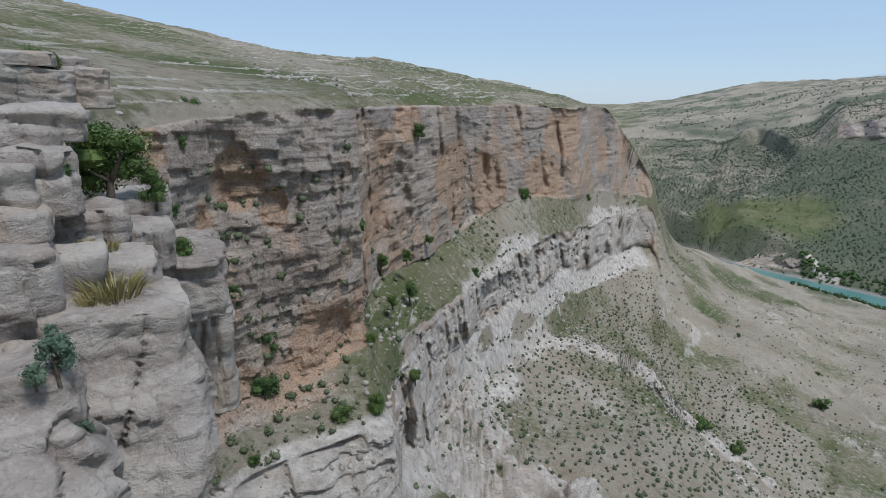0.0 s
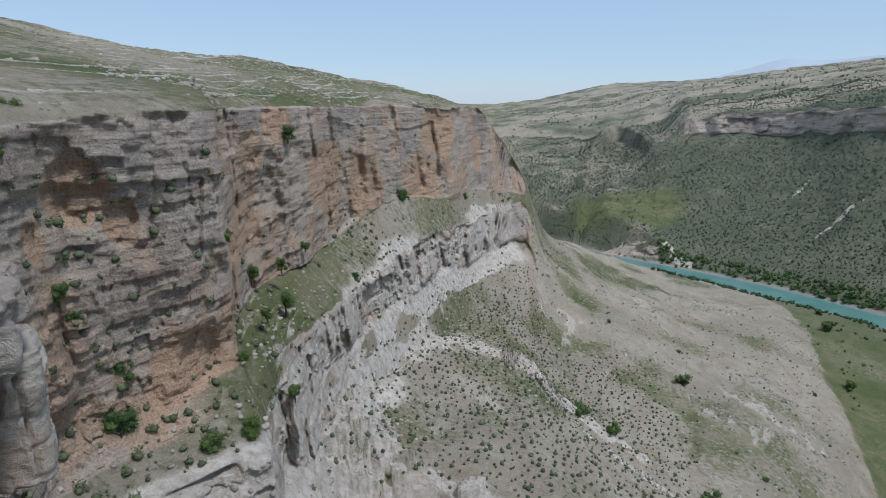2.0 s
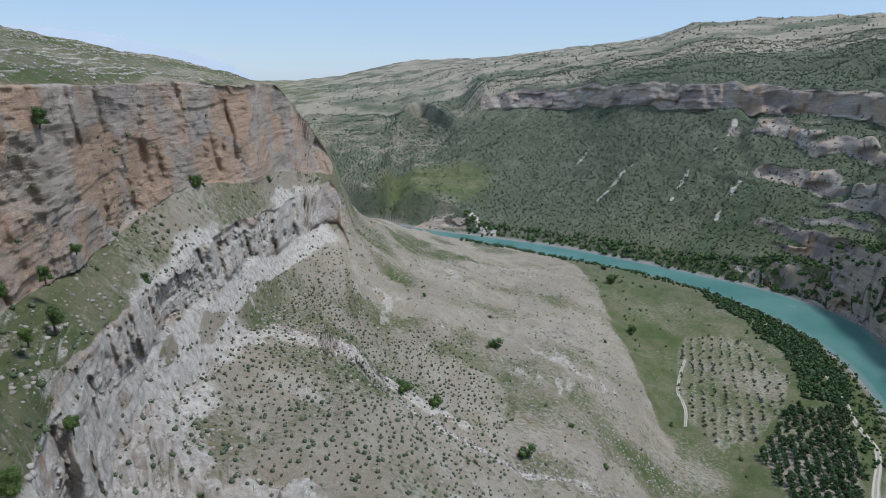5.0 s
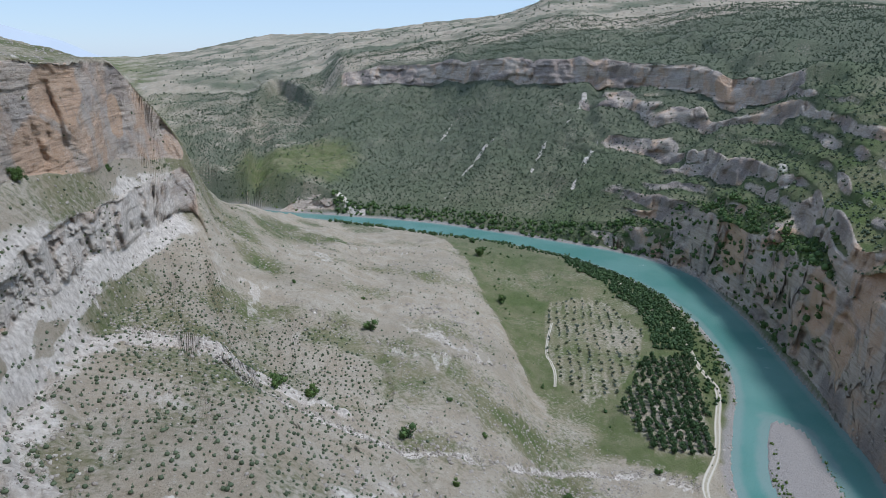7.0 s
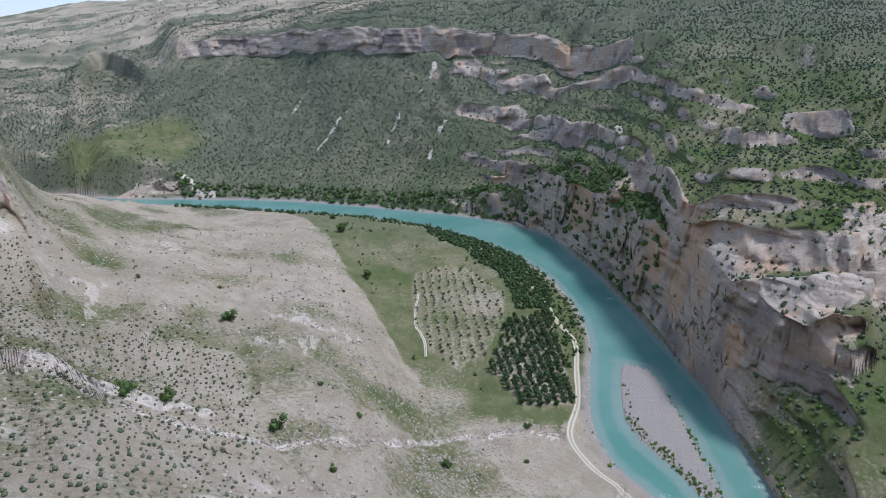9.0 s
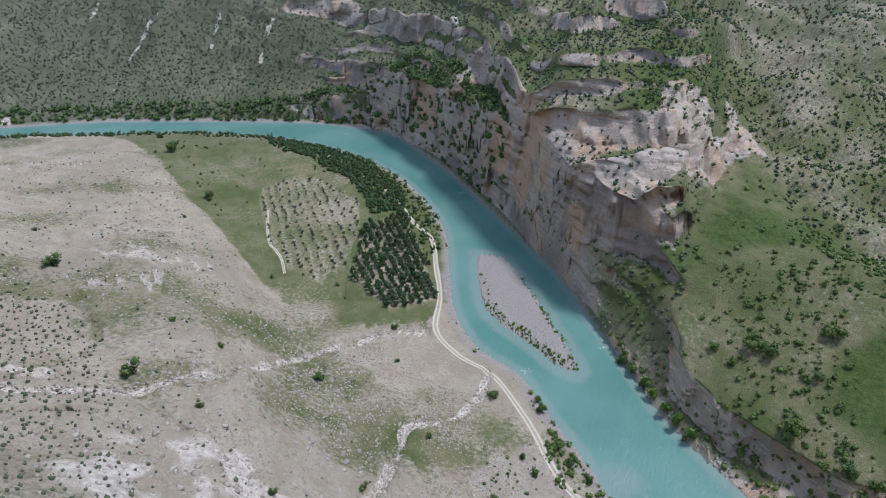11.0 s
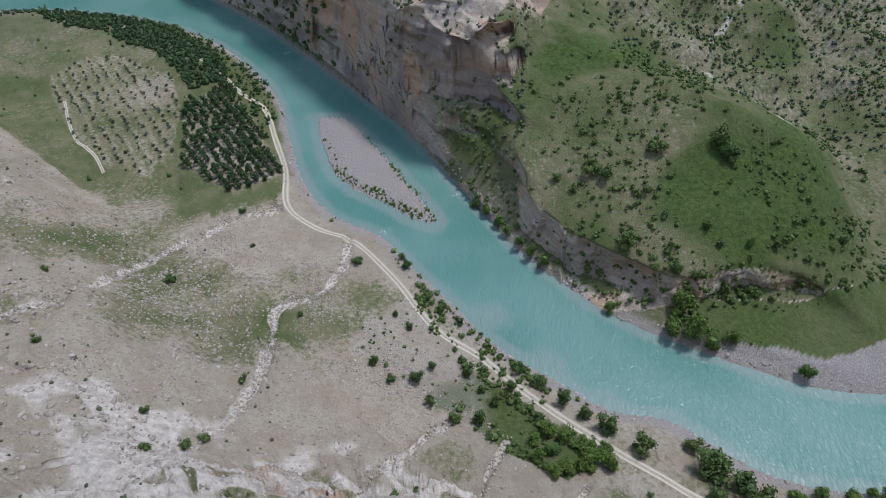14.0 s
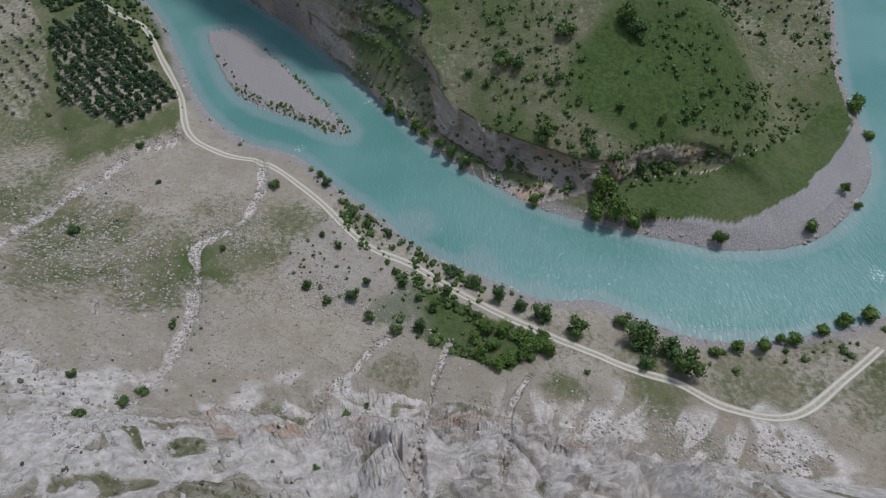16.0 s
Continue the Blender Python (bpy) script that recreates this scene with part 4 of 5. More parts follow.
river = tagged(new("river", river_sheet()), "turquoise silty river with small ripples between gravel banks", "river", kind="structure")
river.data.materials.append(M_WATER)



# ---- plants ----
def leaf_material(name, dark, light, random_share=0.5):
    s = Nodes(name, 0.7, 0.25)
    info = s.t.nodes.new("ShaderNodeObjectInfo")
    geo = s.t.nodes.new("ShaderNodeNewGeometry")
    c = s.mix(geo.outputs["Random Per Island"], dark, light)
    c = s.mix(s.math("MULTIPLY", info.outputs["Random"], random_share), c, tuple(v * k for v, k in zip(light, (1.25, 1.1, 0.8))))
    return s.done(c)


M_LEAF = leaf_material("leaves", (0.034, 0.074, 0.024), (0.101, 0.155, 0.047))
M_BRIGHT = leaf_material("bright_leaves", (0.043, 0.095, 0.017), (0.112, 0.173, 0.039))
M_ORCHARD = leaf_material("orchard_leaves", (0.029, 0.058, 0.023), (0.065, 0.111, 0.039), 0.2)
M_GREY = leaf_material("grey_leaves", (0.10, 0.13, 0.10), (0.19, 0.22, 0.17), 0.2)
# greyer green for distant scrub, with haze put into the leaf colour
M_FAR = leaf_material("hazed_oak_leaves", (0.045, 0.068, 0.045), (0.095, 0.125, 0.08), 0.3)
M_SAGE = leaf_material("sage_leaves", (0.06, 0.10, 0.065), (0.15, 0.20, 0.14), 0.2)
M_SCRUB = leaf_material("scrub_leaves", (0.06, 0.082, 0.045), (0.125, 0.15, 0.088))
M_DRY = leaf_material("dry_grass", (0.20, 0.17, 0.06), (0.34, 0.29, 0.13), 0.2)
s = Nodes("bark", 0.95)
M_BARK = s.done(s.mix(s.span(s.noise(6), 0.35, 0.65), (0.07, 0.055, 0.04), (0.15, 0.12, 0.09)), s.bump(s.noise(14), 0.03))


def raw_mesh(name, verts, faces, material, flat=True):
    mesh = bpy.data.meshes.new(name)
    mesh.from_pydata(verts, [], faces)
    mesh.materials.append(material)
    if not flat:
        mesh.polygons.foreach_set("use_smooth", np.ones(len(faces), bool))
    mesh.update()
    return mesh


def heart(rng, verts, faces, centre, size, fine):
    """The leafy inside of a lobe: a lumpy knot of 24 or 6 faces."""
    k = len(verts)
    bm = bmesh.new()
    bmesh.ops.create_cube(bm, size=1.0)
    if fine:
        bmesh.ops.subdivide_edges(bm, edges=bm.edges[:], cuts=1, use_grid_fill=True)
    for v in bm.verts:
        d = v.co.normalized() * rng.uniform(0.7, 1.15)
        verts.append((centre[0] + d.x * size[0], centre[1] + d.y * size[1], centre[2] + d.z * size[2]))
    faces += [tuple(k + v.index for v in f.verts) for f in bm.faces]
    bm.free()


def crown_data(rng, radius, height, leaves, lobes=6, base=0.25, leaf=0.16, solid=0.62):
    """Leaf sprays on a cluster of uneven lobes: arrays of corners and quads."""
    centres = []
    for i in range(lobes):
        a, d = rng.uniform(0, 6.283), radius * rng.uniform(0.15, 0.62)
        centres.append((d * math.cos(a), d * math.sin(a), height * rng.uniform(base + 0.12, 0.82), radius * rng.uniform(0.34, 0.58)))
    verts, faces = [], []
    for cx, cy, cz, cr in centres if solid else ():
        heart(rng, verts, faces, (cx, cy, cz), (solid * cr, solid * cr, solid * cr * (0.85 * height / (2 * radius) + 0.15)), True)
    for i in range(leaves):
        cx, cy, cz, cr = centres[i % lobes]
        n = rng.normal(size=3)
        n /= np.linalg.norm(n)
        p = np.array([cx, cy, cz]) + n * cr * rng.uniform(0.55, 1.08) * np.array([1, 1, 0.85 * height / (2 * radius) + 0.15])
        p[2] = max(p[2], 0.06 * height)
        up = n + 0.8 * rng.normal(size=3)
        up /= np.linalg.norm(up)
        u = np.cross(up, rng.normal(size=3))
        u /= np.linalg.norm(u)
        v = np.cross(up, u)
        w = radius * leaf * rng.uniform(0.7, 1.5)
        k = len(verts)
        verts += [tuple(p + w * u), tuple(p + 0.55 * w * v + 0.2 * w * up), tuple(p - w * u), tuple(p - 0.55 * w * v - 0.15 * w * up)]
        faces.append((k, k + 1, k + 2, k + 3))
    return verts, faces


def limb(verts, faces, a, b, ra, rb, sides=6):
    a, b = np.array(a, float), np.array(b, float)
    d = (b - a) / np.linalg.norm(b - a)
    u = np.cross(d, (0.3, 0.9, 0.2))
    u /= np.linalg.norm(u)
    v = np.cross(d, u)
    k = len(verts)
    for p, r in ((a, ra), (b, rb)):
        verts += [tuple(p + r * (math.cos(6.283 * i / sides) * u + math.sin(6.283 * i / sides) * v)) for i in range(sides)]
    faces += [(k + i, k + (i + 1) % sides, k + sides + (i + 1) % sides, k + sides + i) for i in range(sides)]


def trunk_data(rng, radius, height):
    verts, faces = [], []
    t = 0.07 * radius + 0.02 * height
    limb(verts, faces, (0, 0, -0.25 * height), (0.04 * radius, 0.02 * radius, 0.32 * height), t, 0.7 * t)
    for i in range(4):
        a = i * 1.6 + rng.uniform(-0.4, 0.4)
        limb(verts, faces, (0.04 * radius, 0.02 * radius, 0.28 * height), (0.5 * radius * math.cos(a), 0.5 * radius * math.sin(a), height * rng.uniform(0.5, 0.75)), 0.55 * t, 0.2 * t, 5)
    return verts, faces


def make_plant(name, label, category, group, seed, radius, height, leaves, material, lobes=6, base=0.25, leaf=0.16):
    """One plant of unit size: an empty at its foot, a trunk with limbs and a crown of leaf sprays."""
    rng = np.random.default_rng(seed)
    root = tagged(new(name), label, category, group)
    trunk = new("trunk", raw_mesh("trunk", *trunk_data(rng, radius, height), M_BARK, False))
    crown = new("crown", raw_mesh("crown", *crown_data(rng, radius, height, leaves, lobes, base, leaf), material))
    trunk.parent = crown.parent = root
    return root


def plant_pose(x, y, z, size, rng, tall=1.0):
    return Matrix.LocRotScale((x, y, z), Euler((rng.uniform(-0.06, 0.06), rng.uniform(-0.06, 0.06), rng.uniform(0, 6.283))), (size, size, size * tall))


def plant_copies(kinds, spots, rng, lift=-0.12, tall=(0.85, 1.2)):
    """Sets copies of the kinds at spots of (x, y, size) or (x, y, z, size); the first of each kind is used up too."""
    fresh = list(kinds)
    for n, spot in enumerate(spots):
        x, y = spot[0], spot[1]
        size = spot[-1]
        z = spot[2] if len(spot) == 4 else ground_z(x, y)
        m = plant_pose(x, y, z + lift * size, size, rng, rng.uniform(*tall))
        kind = kinds[n % len(kinds)]
        if kind in fresh:
            fresh.remove(kind)
            kind.matrix_basis = m
        else:
            made = copy_thing(kind, Matrix())
            made.matrix_basis = m


rng = np.random.default_rng(7)
CLIFF_SPOTS_1 = [(-24.4, 39, 169.9, 3.1), (-10, 16.4, 167.5, 0.5), (-9.6, 22.3, 163.5, 1.2), (-10.8, 24.3, 165, 0.8), (-10.7, 22.9, 165.9, 1.3), (-12.5, 22.3, 167.3, 2.1), (-11.8, 21.8, 166.3, 3.4), (-28.9, 72.1, 167.9, 2.8), (-22.8, 79.3, 165, 2.1), (-22.1, 74.7, 138, 3.4), (-22.3, 71.5, 132.5, 4.6), (-13, 72.8, 129.1, 3.1), (-8.9, 75.9, 128.6, 3.2), (-9.1, 107.6, 133.1, 3.1), (-6.7, 119.9, 130.4, 4), (-11, 88.1, 133.8, 2.2), (-7.8, 129.7, 135.9, 3.1), (-0.6, 162.5, 137.5, 2.7), (18.5, 211.7, 140.7, 3.5), (29, 224.9, 134.8, 5.2), (-5.7, 142.7, 161.6, 3.9), (-4.7, 99.4, 122, 2.5)]
CLIFF_SPOTS_2 = [(-14.8, 85.8, 156, 2.2), (-12.1, 89.4, 150.8, 2.6), (-24.8, 70, 146.8, 2.6), (-25, 68, 150, 2), (-9.9, 96.1, 143.2, 2.6), (-3.3, 145, 136.5, 2.6), (66.3, 282, 125, 4), (-26.7, 63.8, 164.6, 1.4), (-5.1, 97.9, 123.2, 2.4), (-8.9, 77.5, 128.8, 2.6), (8.6, 162.2, 122.8, 3.8), (-25, 72.3, 146.4, 2.2), (-21.4, 63, 128.5, 1.8)]
plant_copies([make_plant("cliff_bush", "dark green bush rooted in a cliff ledge", "shrub", "bushes on the cliff", 50 + i, 0.5, 0.9, 3600, M_LEAF, 11, 0.05, 0.038) for i in range(4)], CLIFF_SPOTS_1 + CLIFF_SPOTS_2, rng)
SLOPE_SPOTS_1 = [(147.8, 221.9, 7.3), (83.6, 179.6, 7), (91.3, 171.4, 4.9), (109.5, 145.6, 6.7), (293.4, 278.9, 7.1), (380.5, 400.7, 7.3), (142.5, 281.5, 3.2), (178, 272.6, 3.1), (80.4, 174.3, 4.7), (90, 170.6, 5.4), (351.9, 360.3, 9.4), (294.3, 280, 7), (240.5, 248.5, 3), (140.7, 160.5, 3), (142.4, 143.3, 3.4), (109.1, 121.5, 2.8), (353.1, 361.8, 10.3), (162.3, 118.6, 3.1), (108.8, 121.2, 2.6), (160.9, 119.8, 4.2), (92.7, 86.9, 2.9), (90.1, 73.6, 3.6), (86.2, 75.7, 3.5), (78.7, 77.2, 3.2), (118.5, 78, 3.4), (189.6, 61.5, 5.4), (213.1, 113.5, 4.4), (155.6, 73.6, 2.9), (84.3, 29.6, 3), (86.9, 25.1, 2.1)]
SLOPE_SPOTS_2 = [(63.3, 31.2, 1.6), (103.9, -36.2, 2.4), (190.7, 101.7, 2.7)]
plant_copies([make_plant("slope_bush", "single round bush on a dry stony slope", "shrub", "bushes on the slope", 60 + i, 0.5, 0.75, 612, M_LEAF, 8, 0.2, 0.08) for i in range(3)], SLOPE_SPOTS_1 + SLOPE_SPOTS_2, rng)
RIVERSIDE_SPOTS_1 = [(139.4, 45.7, 5.5), (133.6, 39.3, 4.7), (134.9, 31.6, 6.3), (141.1, 15.5, 5.9), (134.8, 11.3, 4.3), (137.2, 2, 5.5), (141.5, 27.3, 4.1), (158.2, 36.8, 3.9), (163.7, 42.7, 3.6), (174.5, 32.5, 4.5), (169.3, 27, 4.1), (165.2, 19.6, 4), (130, 6.6, 5.4), (123.1, 11, 6.1), (122, 18.7, 5.9), (126.9, 26.4, 5.3), (126.8, -6.9, 4.5), (118.9, -36.7, 9.9), (114.9, -55.3, 14.7), (110.3, -62.8, 11.4), (106.4, -54.3, 9), (102.8, -66.1, 12.8), (121.8, -52.1, 7.5), (126.3, -27.6, 9.1), (130.8, -21.2, 7), (135.2, -14.4, 7.4), (141, -7.7, 7.5), (146.5, -0.7, 7.2), (154.8, 9.2, 3.9), (192.4, 42.3, 5.5)]
RIVERSIDE_SPOTS_2 = [(197.6, 45.3, 4)]
plant_copies([make_plant("riverside_tree", "leafy green tree beside a dirt track and river", "tree", "trees along the near bank", 70 + i, 0.5, 0.95, 828, M_LEAF, 8, 0.2, 0.08) for i in range(4)], [(x, y, 0.82 * size) for x, y, size in RIVERSIDE_SPOTS_1 + RIVERSIDE_SPOTS_2], rng)
HEDGE_SPOTS = [(121.5, -8.8, 7), (120.3, -13.9, 7.9), (117.9, -18.8, 7.9), (114.5, -23.4, 7.9), (112.1, -26.3, 7), (111.4, -19.3, 7.7), (109.4, -13.8, 6.8), (114.8, -9.6, 6.9), (111.9, -5.8, 5.9), (107.6, -10.2, 5.9), (118.3, -4.9, 6.1), (117.5, -25.7, 6.2)]
plant_copies([make_plant("hedge_bush", "dense bright green bush in a riverside hedge", "shrub", "bushes of the hedge", 80 + i, 0.5, 0.7, 828, M_BRIGHT, 8, 0.2, 0.08) for i in range(3)], HEDGE_SPOTS, rng)
SHOREBUSH_SPOTS = [(108.9, -77.5, 4.9), (110.1, -85.3, 5.4), (109.9, -92.4, 6.3), (111.1, -102.9, 6.1), (114.3, -113.9, 5.9), (117, -122.9, 6.5), (118.3, -131, 7.9), (112.2, -99.9, 4)]
plant_copies([make_plant("shore_bush", "fresh green willow bush at the water edge", "shrub", "bushes on the near shore", 90 + i, 0.5, 0.8, 720, M_BRIGHT, 8, 0.2, 0.08) for i in range(2)], SHOREBUSH_SPOTS, rng)
FARSHORE_SPOTS = [(176.1, -34, 5.3), (167.2, -54, 9.5), (161.9, -67, 8), (166, -60.8, 11.6), (174.5, -58.4, 10.7), (151.7, -94.3, 6), (154, -128.8, 6.5), (169.9, -147.5, 5), (164.2, -151.5, 4), (216.9, -177.1, 10.4), (200.4, -175.1, 6.2), (163.8, -73.3, 6.4), (233.8, 17.5, 6.4), (228.2, 12.9, 6.3), (220.1, 7.4, 6.6), (215.4, 4.3, 6), (207.9, -0.9, 5.4), (202.3, -6, 5.8), (197.4, -11, 5.8)]
plant_copies([make_plant("willow", "green willow tree at the foot of a low scarp", "tree", "trees on the far shore", 100 + i, 0.5, 0.9, 792, M_BRIGHT, 8, 0.2, 0.08) for i in range(4)], FARSHORE_SPOTS, rng)
HILL_SPOTS = [(235.3, -53.1, 9.5), (237.9, -78.1, 11), (233.2, -81.8, 9.7), (226, -27.7, 9.1), (222.6, -33.8, 7.9), (192.9, -39.9, 8.6), (183.8, -63.4, 8.7), (197.5, -93.6, 4.2), (192.8, -84, 3.2), (200.8, -97.7, 3.7), (197.9, -83.9, 4.1), (196.2, -72.4, 4), (215.6, -47.8, 4.5), (205.9, -53.8, 3.5), (201.1, -67.7, 4.4), (193, -54.7, 3), (218.5, -20.4, 4.5), (224.8, -14.6, 4.5), (208.7, -106.2, 3.4), (203.8, -119.6, 4.4), (188.4, -101.6, 5.6), (185.2, -85.7, 5.9), (185.3, -74.6, 6.7), (184.1, -54.4, 6.5)]
plant_copies([make_plant("hill_bush", "round dark bush on a green hill", "shrub", "bushes on the hill", 110 + i, 0.5, 0.75, 612, M_LEAF, 8, 0.2, 0.08) for i in range(3)], HILL_SPOTS, rng)

# orchard of dark trees in rows beside the river
row_dir, across = np.array([0.766, 0.642]), np.array([-0.642, 0.766])


def planted(corners, origin, along_row, between, keep, jitter, rng):
    """Places in rows inside a plot."""
    ring = np.array(corners, float)
    i, j = np.meshgrid(np.arange(-60, 61), np.arange(-60, 61), indexing="ij")
    p = np.array(origin) + i.reshape(-1, 1) * along_row * row_dir + j.reshape(-1, 1) * between * across + rng.uniform(-jitter, jitter, (i.size, 2))
    return p[inside(p[:, 0], p[:, 1], ring) & (rng.uniform(size=len(p)) < keep)]


orchard_kinds = [make_plant("orchard_tree", "small dark green fruit tree planted in an orchard row", "tree", "trees in the orchard rows", 20 + i, 0.5, 0.95, 110, M_ORCHARD, 6, 0.1, 0.17) for i in range(3)]
places = planted(DARK_ORCHARD, (285.0, 150.0), 3.4, 4.3, 0.95, 0.4, rng)
places = places[np.argsort(places[:, 1])]
plant_copies(orchard_kinds, [(x, y, rng.uniform(3.9, 5.2)) for x, y in places[:290]], rng, -0.05)

# young trees in the pale orchard
young_kinds = [make_plant("young_tree", "young low grey-green tree in a ploughed orchard", "tree", "young trees in the ploughed orchard", 30 + i, 0.5, 0.8, 60, M_GREY if i else M_SCRUB, 4, 0.1, 0.22) for i in range(2)]
places = planted(YOUNG_ORCHARD, (295.0, 210.0), 4.6, 5.6, 0.72, 1.1, rng)
plant_copies(young_kinds, [(x, y, rng.uniform(1.4, 2.8)) for x, y in places[:290]], rng, -0.05)


# ---- scrub and stones too many to count ----
def scattered(name, label, category, spots, material, maker, rng):
    """One mesh of many small things at spots of (x, y, z, size)."""
    shapes = [maker(rng) for _ in range(8)]
    verts, faces, k = [], [], 0
    for n, (x, y, z, size) in enumerate(spots):
        v, f = shapes[n % len(shapes)]
        a = rng.uniform(0, 6.283)
        c, s_ = math.cos(a) * size, math.sin(a) * size
        q = np.stack([x + v[:, 0] * c - v[:, 1] * s_, y + v[:, 0] * s_ + v[:, 1] * c, z + v[:, 2] * size], -1)
        verts.append(q)
        faces.append(f + k)
        k += len(v)
    if not verts:
        return None
    verts, faces = np.concatenate(verts), np.concatenate(faces)
    mesh = bpy.data.meshes.new(name)
    mesh.vertices.add(len(verts))
    mesh.vertices.foreach_set("co", verts.astype(np.float32).ravel())
    mesh.loops.add(faces.size)
    mesh.loops.foreach_set("vertex_index", faces.astype(np.int32).ravel())
    mesh.polygons.add(len(faces))
    mesh.polygons.foreach_set("loop_start", np.arange(0, faces.size, faces.shape[1], dtype=np.int32))
    mesh.update(calc_edges=True)
    mesh.materials.append(material)
    return tagged(new(name, mesh), label, category, kind="stuff")


def scrub_shape(leaves, leaf, fine=True):
    def maker(rng):
        v, f = crown_data(rng, 0.5, 0.8, leaves, 4, 0.1, leaf, 0)
        heart(rng, v, f, (0, 0, 0.3), (0.32, 0.32, 0.27), fine)
        return np.array(v), np.array(f)
    return maker


def stone_shape(rng):
    """A broken stone: a small faceted lump, flattened and pushed about."""
    bm = bmesh.new()
    bmesh.ops.create_icosphere(bm, subdivisions=1, radius=0.58)
    stretch = rng.uniform(0.65, 1.25, 3) * np.array([1, 1, 0.65])
    for v in bm.verts:
        v.co = Vector([c * s_ + rng.normal() * 0.1 for c, s_ in zip(v.co, stretch)])
    verts = np.array([v.co[:] for v in bm.verts])
    faces = np.array([[v.index for v in f.verts] for f in bm.faces])
    bm.free()
    return verts, faces


def spread(spots, cell):
    """Thins spots to one in each cell of a grid, for plants that keep their distance."""
    key = np.floor(spots[:, :2] / cell).astype(int)
    return spots[np.sort(np.unique(key, axis=0, return_index=True)[1])]


def sow(count, where, size, rng, sink=0.1, seed=0):
    """Random places on the ground grid, picked with the weight given there."""
    area = np.abs(np.gradient(R, axis=1)) * R * np.gradient(A, axis=0)
    w = np.clip(where, 0, None) * np.clip(area, 0, None)
    w = w.ravel() / w.sum()
    pick = rng.choice(w.size, count, p=w)
    i, j = np.unravel_index(pick, X.shape)
    i, j = np.clip(i, 0, X.shape[0] - 2), np.clip(j, 0, X.shape[1] - 2)
    u, v = rng.uniform(size=count), rng.uniform(size=count)
    def at(g):
        return (g[i, j] * (1 - u) + g[i + 1, j] * u) * (1 - v) + (g[i, j + 1] * (1 - u) + g[i + 1, j + 1] * u) * v
    s_ = size[0] + (size[1] - size[0]) * rng.uniform(size=count) ** 2.2
    return np.stack([at(X), at(Y), at(Z) - sink * s_, s_], -1)


flat = smooth(1.6, 0.6, steep)
dry = (~wet) * 1.0
clump = smooth(-0.15, 0.3, fbm(X / 35, Y / 35, 0, 3, 161))
near_slope = (~beyond) * (DEG > -25) * (DEG < 60) * (R > 40) * (R < 480) * dry * (1 - smooth(-2, 4, inward)) * smooth(8, 14, Z)
dense = smooth(34, 24, DEG + 10 * patch) * smooth(92, 112, R) * smooth(360, 280, R) * (K < 4.6)
slope_scrub = spread(sow(10000, near_slope * (K < 7) * (0.012 + dense * (0.5 + 0.6 * clump)) * flat * (1 - 0.8 * broken), (0.9, 1.9), rng), 2.6)
scattered("slope_scrub", "low dark thorny scrub on a stony slope", "shrub", slope_scrub, M_SCRUB, scrub_shape(14, 0.2), rng)
ledge_scrub = sow(800, cliff_side * (K > 5.0) * (K < 7.9) * (R > 45) * (0.1 + clump), (0.5, 2.0), rng)
scattered("ledge_scrub", "green bushes in cracks and on ledges of the cliff", "shrub", ledge_scrub, M_SCRUB, scrub_shape(50, 0.16), rng)
far_dry = beyond * dry * smooth(13, 21, EDGE) * smooth(4, 9, d_river)
far_dense = far_dry * np.where(DEG < 92, 1.0, smooth(12.4, 12.8, K) * (DEG < 130) * 0.4 * smooth(290, 320, R))
far_scrub = spread(sow(80000, far_dense * (R < 1350) * smooth(2.2, 0.8, steep) * (1 - 0.75 * rock * smooth(52, 60, DEG)) * (1 - 0.93 * bench) * (0.7 + 0.5 * clump) * (1 - 0.85 * crag) * (Z > 2) / (60 + R), (2.3, 4.4), rng), 3.9)
scattered("far_wall_scrub", "dark green oak scrub over the far canyon wall", "shrub", far_scrub, M_FAR, scrub_shape(5, 0.3, False), rng)
upland = sow(2500, far_dry * (R >= 1100) * (R < 2600) * (DEG < 75) * (0.1 + clump), (3, 7), rng)
scattered("upland_scrub", "scattered trees on the distant uplands", "tree", upland, M_FAR, scrub_shape(10, 0.36), rng)
hill_scrub = sow(3600, far_dry * (DEG > 86) * (DEG < 132) * (R < 480) * (0.1 + clump) * (~meadow) * (~spit), (1.0, 3.6), rng)
scattered("hill_scrub", "round green bushes on a grassy hill", "shrub", hill_scrub, M_LEAF, scrub_shape(22, 0.25), rng)
bank_scrub = sow(700, (1 - smooth(3, 14, d_river)) * dry * smooth(0.3, 1.5, d_river) * (Z > 0.25) * (0.05 + clump) * (~spit), (0.8, 3.4), rng)
scattered("bank_scrub", "willow scrub along the river bank", "shrub", bank_scrub, M_BRIGHT, scrub_shape(24, 0.24), rng)
far_bank = sow(900, beyond * (d_river < 22) * (d_river > 1) * dry * (DEG < 74) * (DEG > 30) * (Z > 0.2), (3.0, 8.0), rng)
scattered("riverside_thicket", "dense green thicket along the far bank", "thicket", far_bank, M_LEAF, scrub_shape(30, 0.24), rng)
band = np.vstack([sow(900, in_thicket * dry, (3.0, 6.0), rng), sow(420, (~beyond) * dry * (d_river < 26) * (d_river > 3) * (Y > 120) * (Y < 330) * (Z > 0.2) * (0.1 + clump), (1.5, 4.5), rng), sow(260, (~beyond) * dry * (d_river < 20) * (d_river > 2) * (Y >= 330) * (Y < 560) * (Z > 0.2), (2.5, 5.5), rng)])
scattered("bank_thicket", "dark green thicket between fields and river", "thicket", band, M_ORCHARD, scrub_shape(30, 0.24), rng)
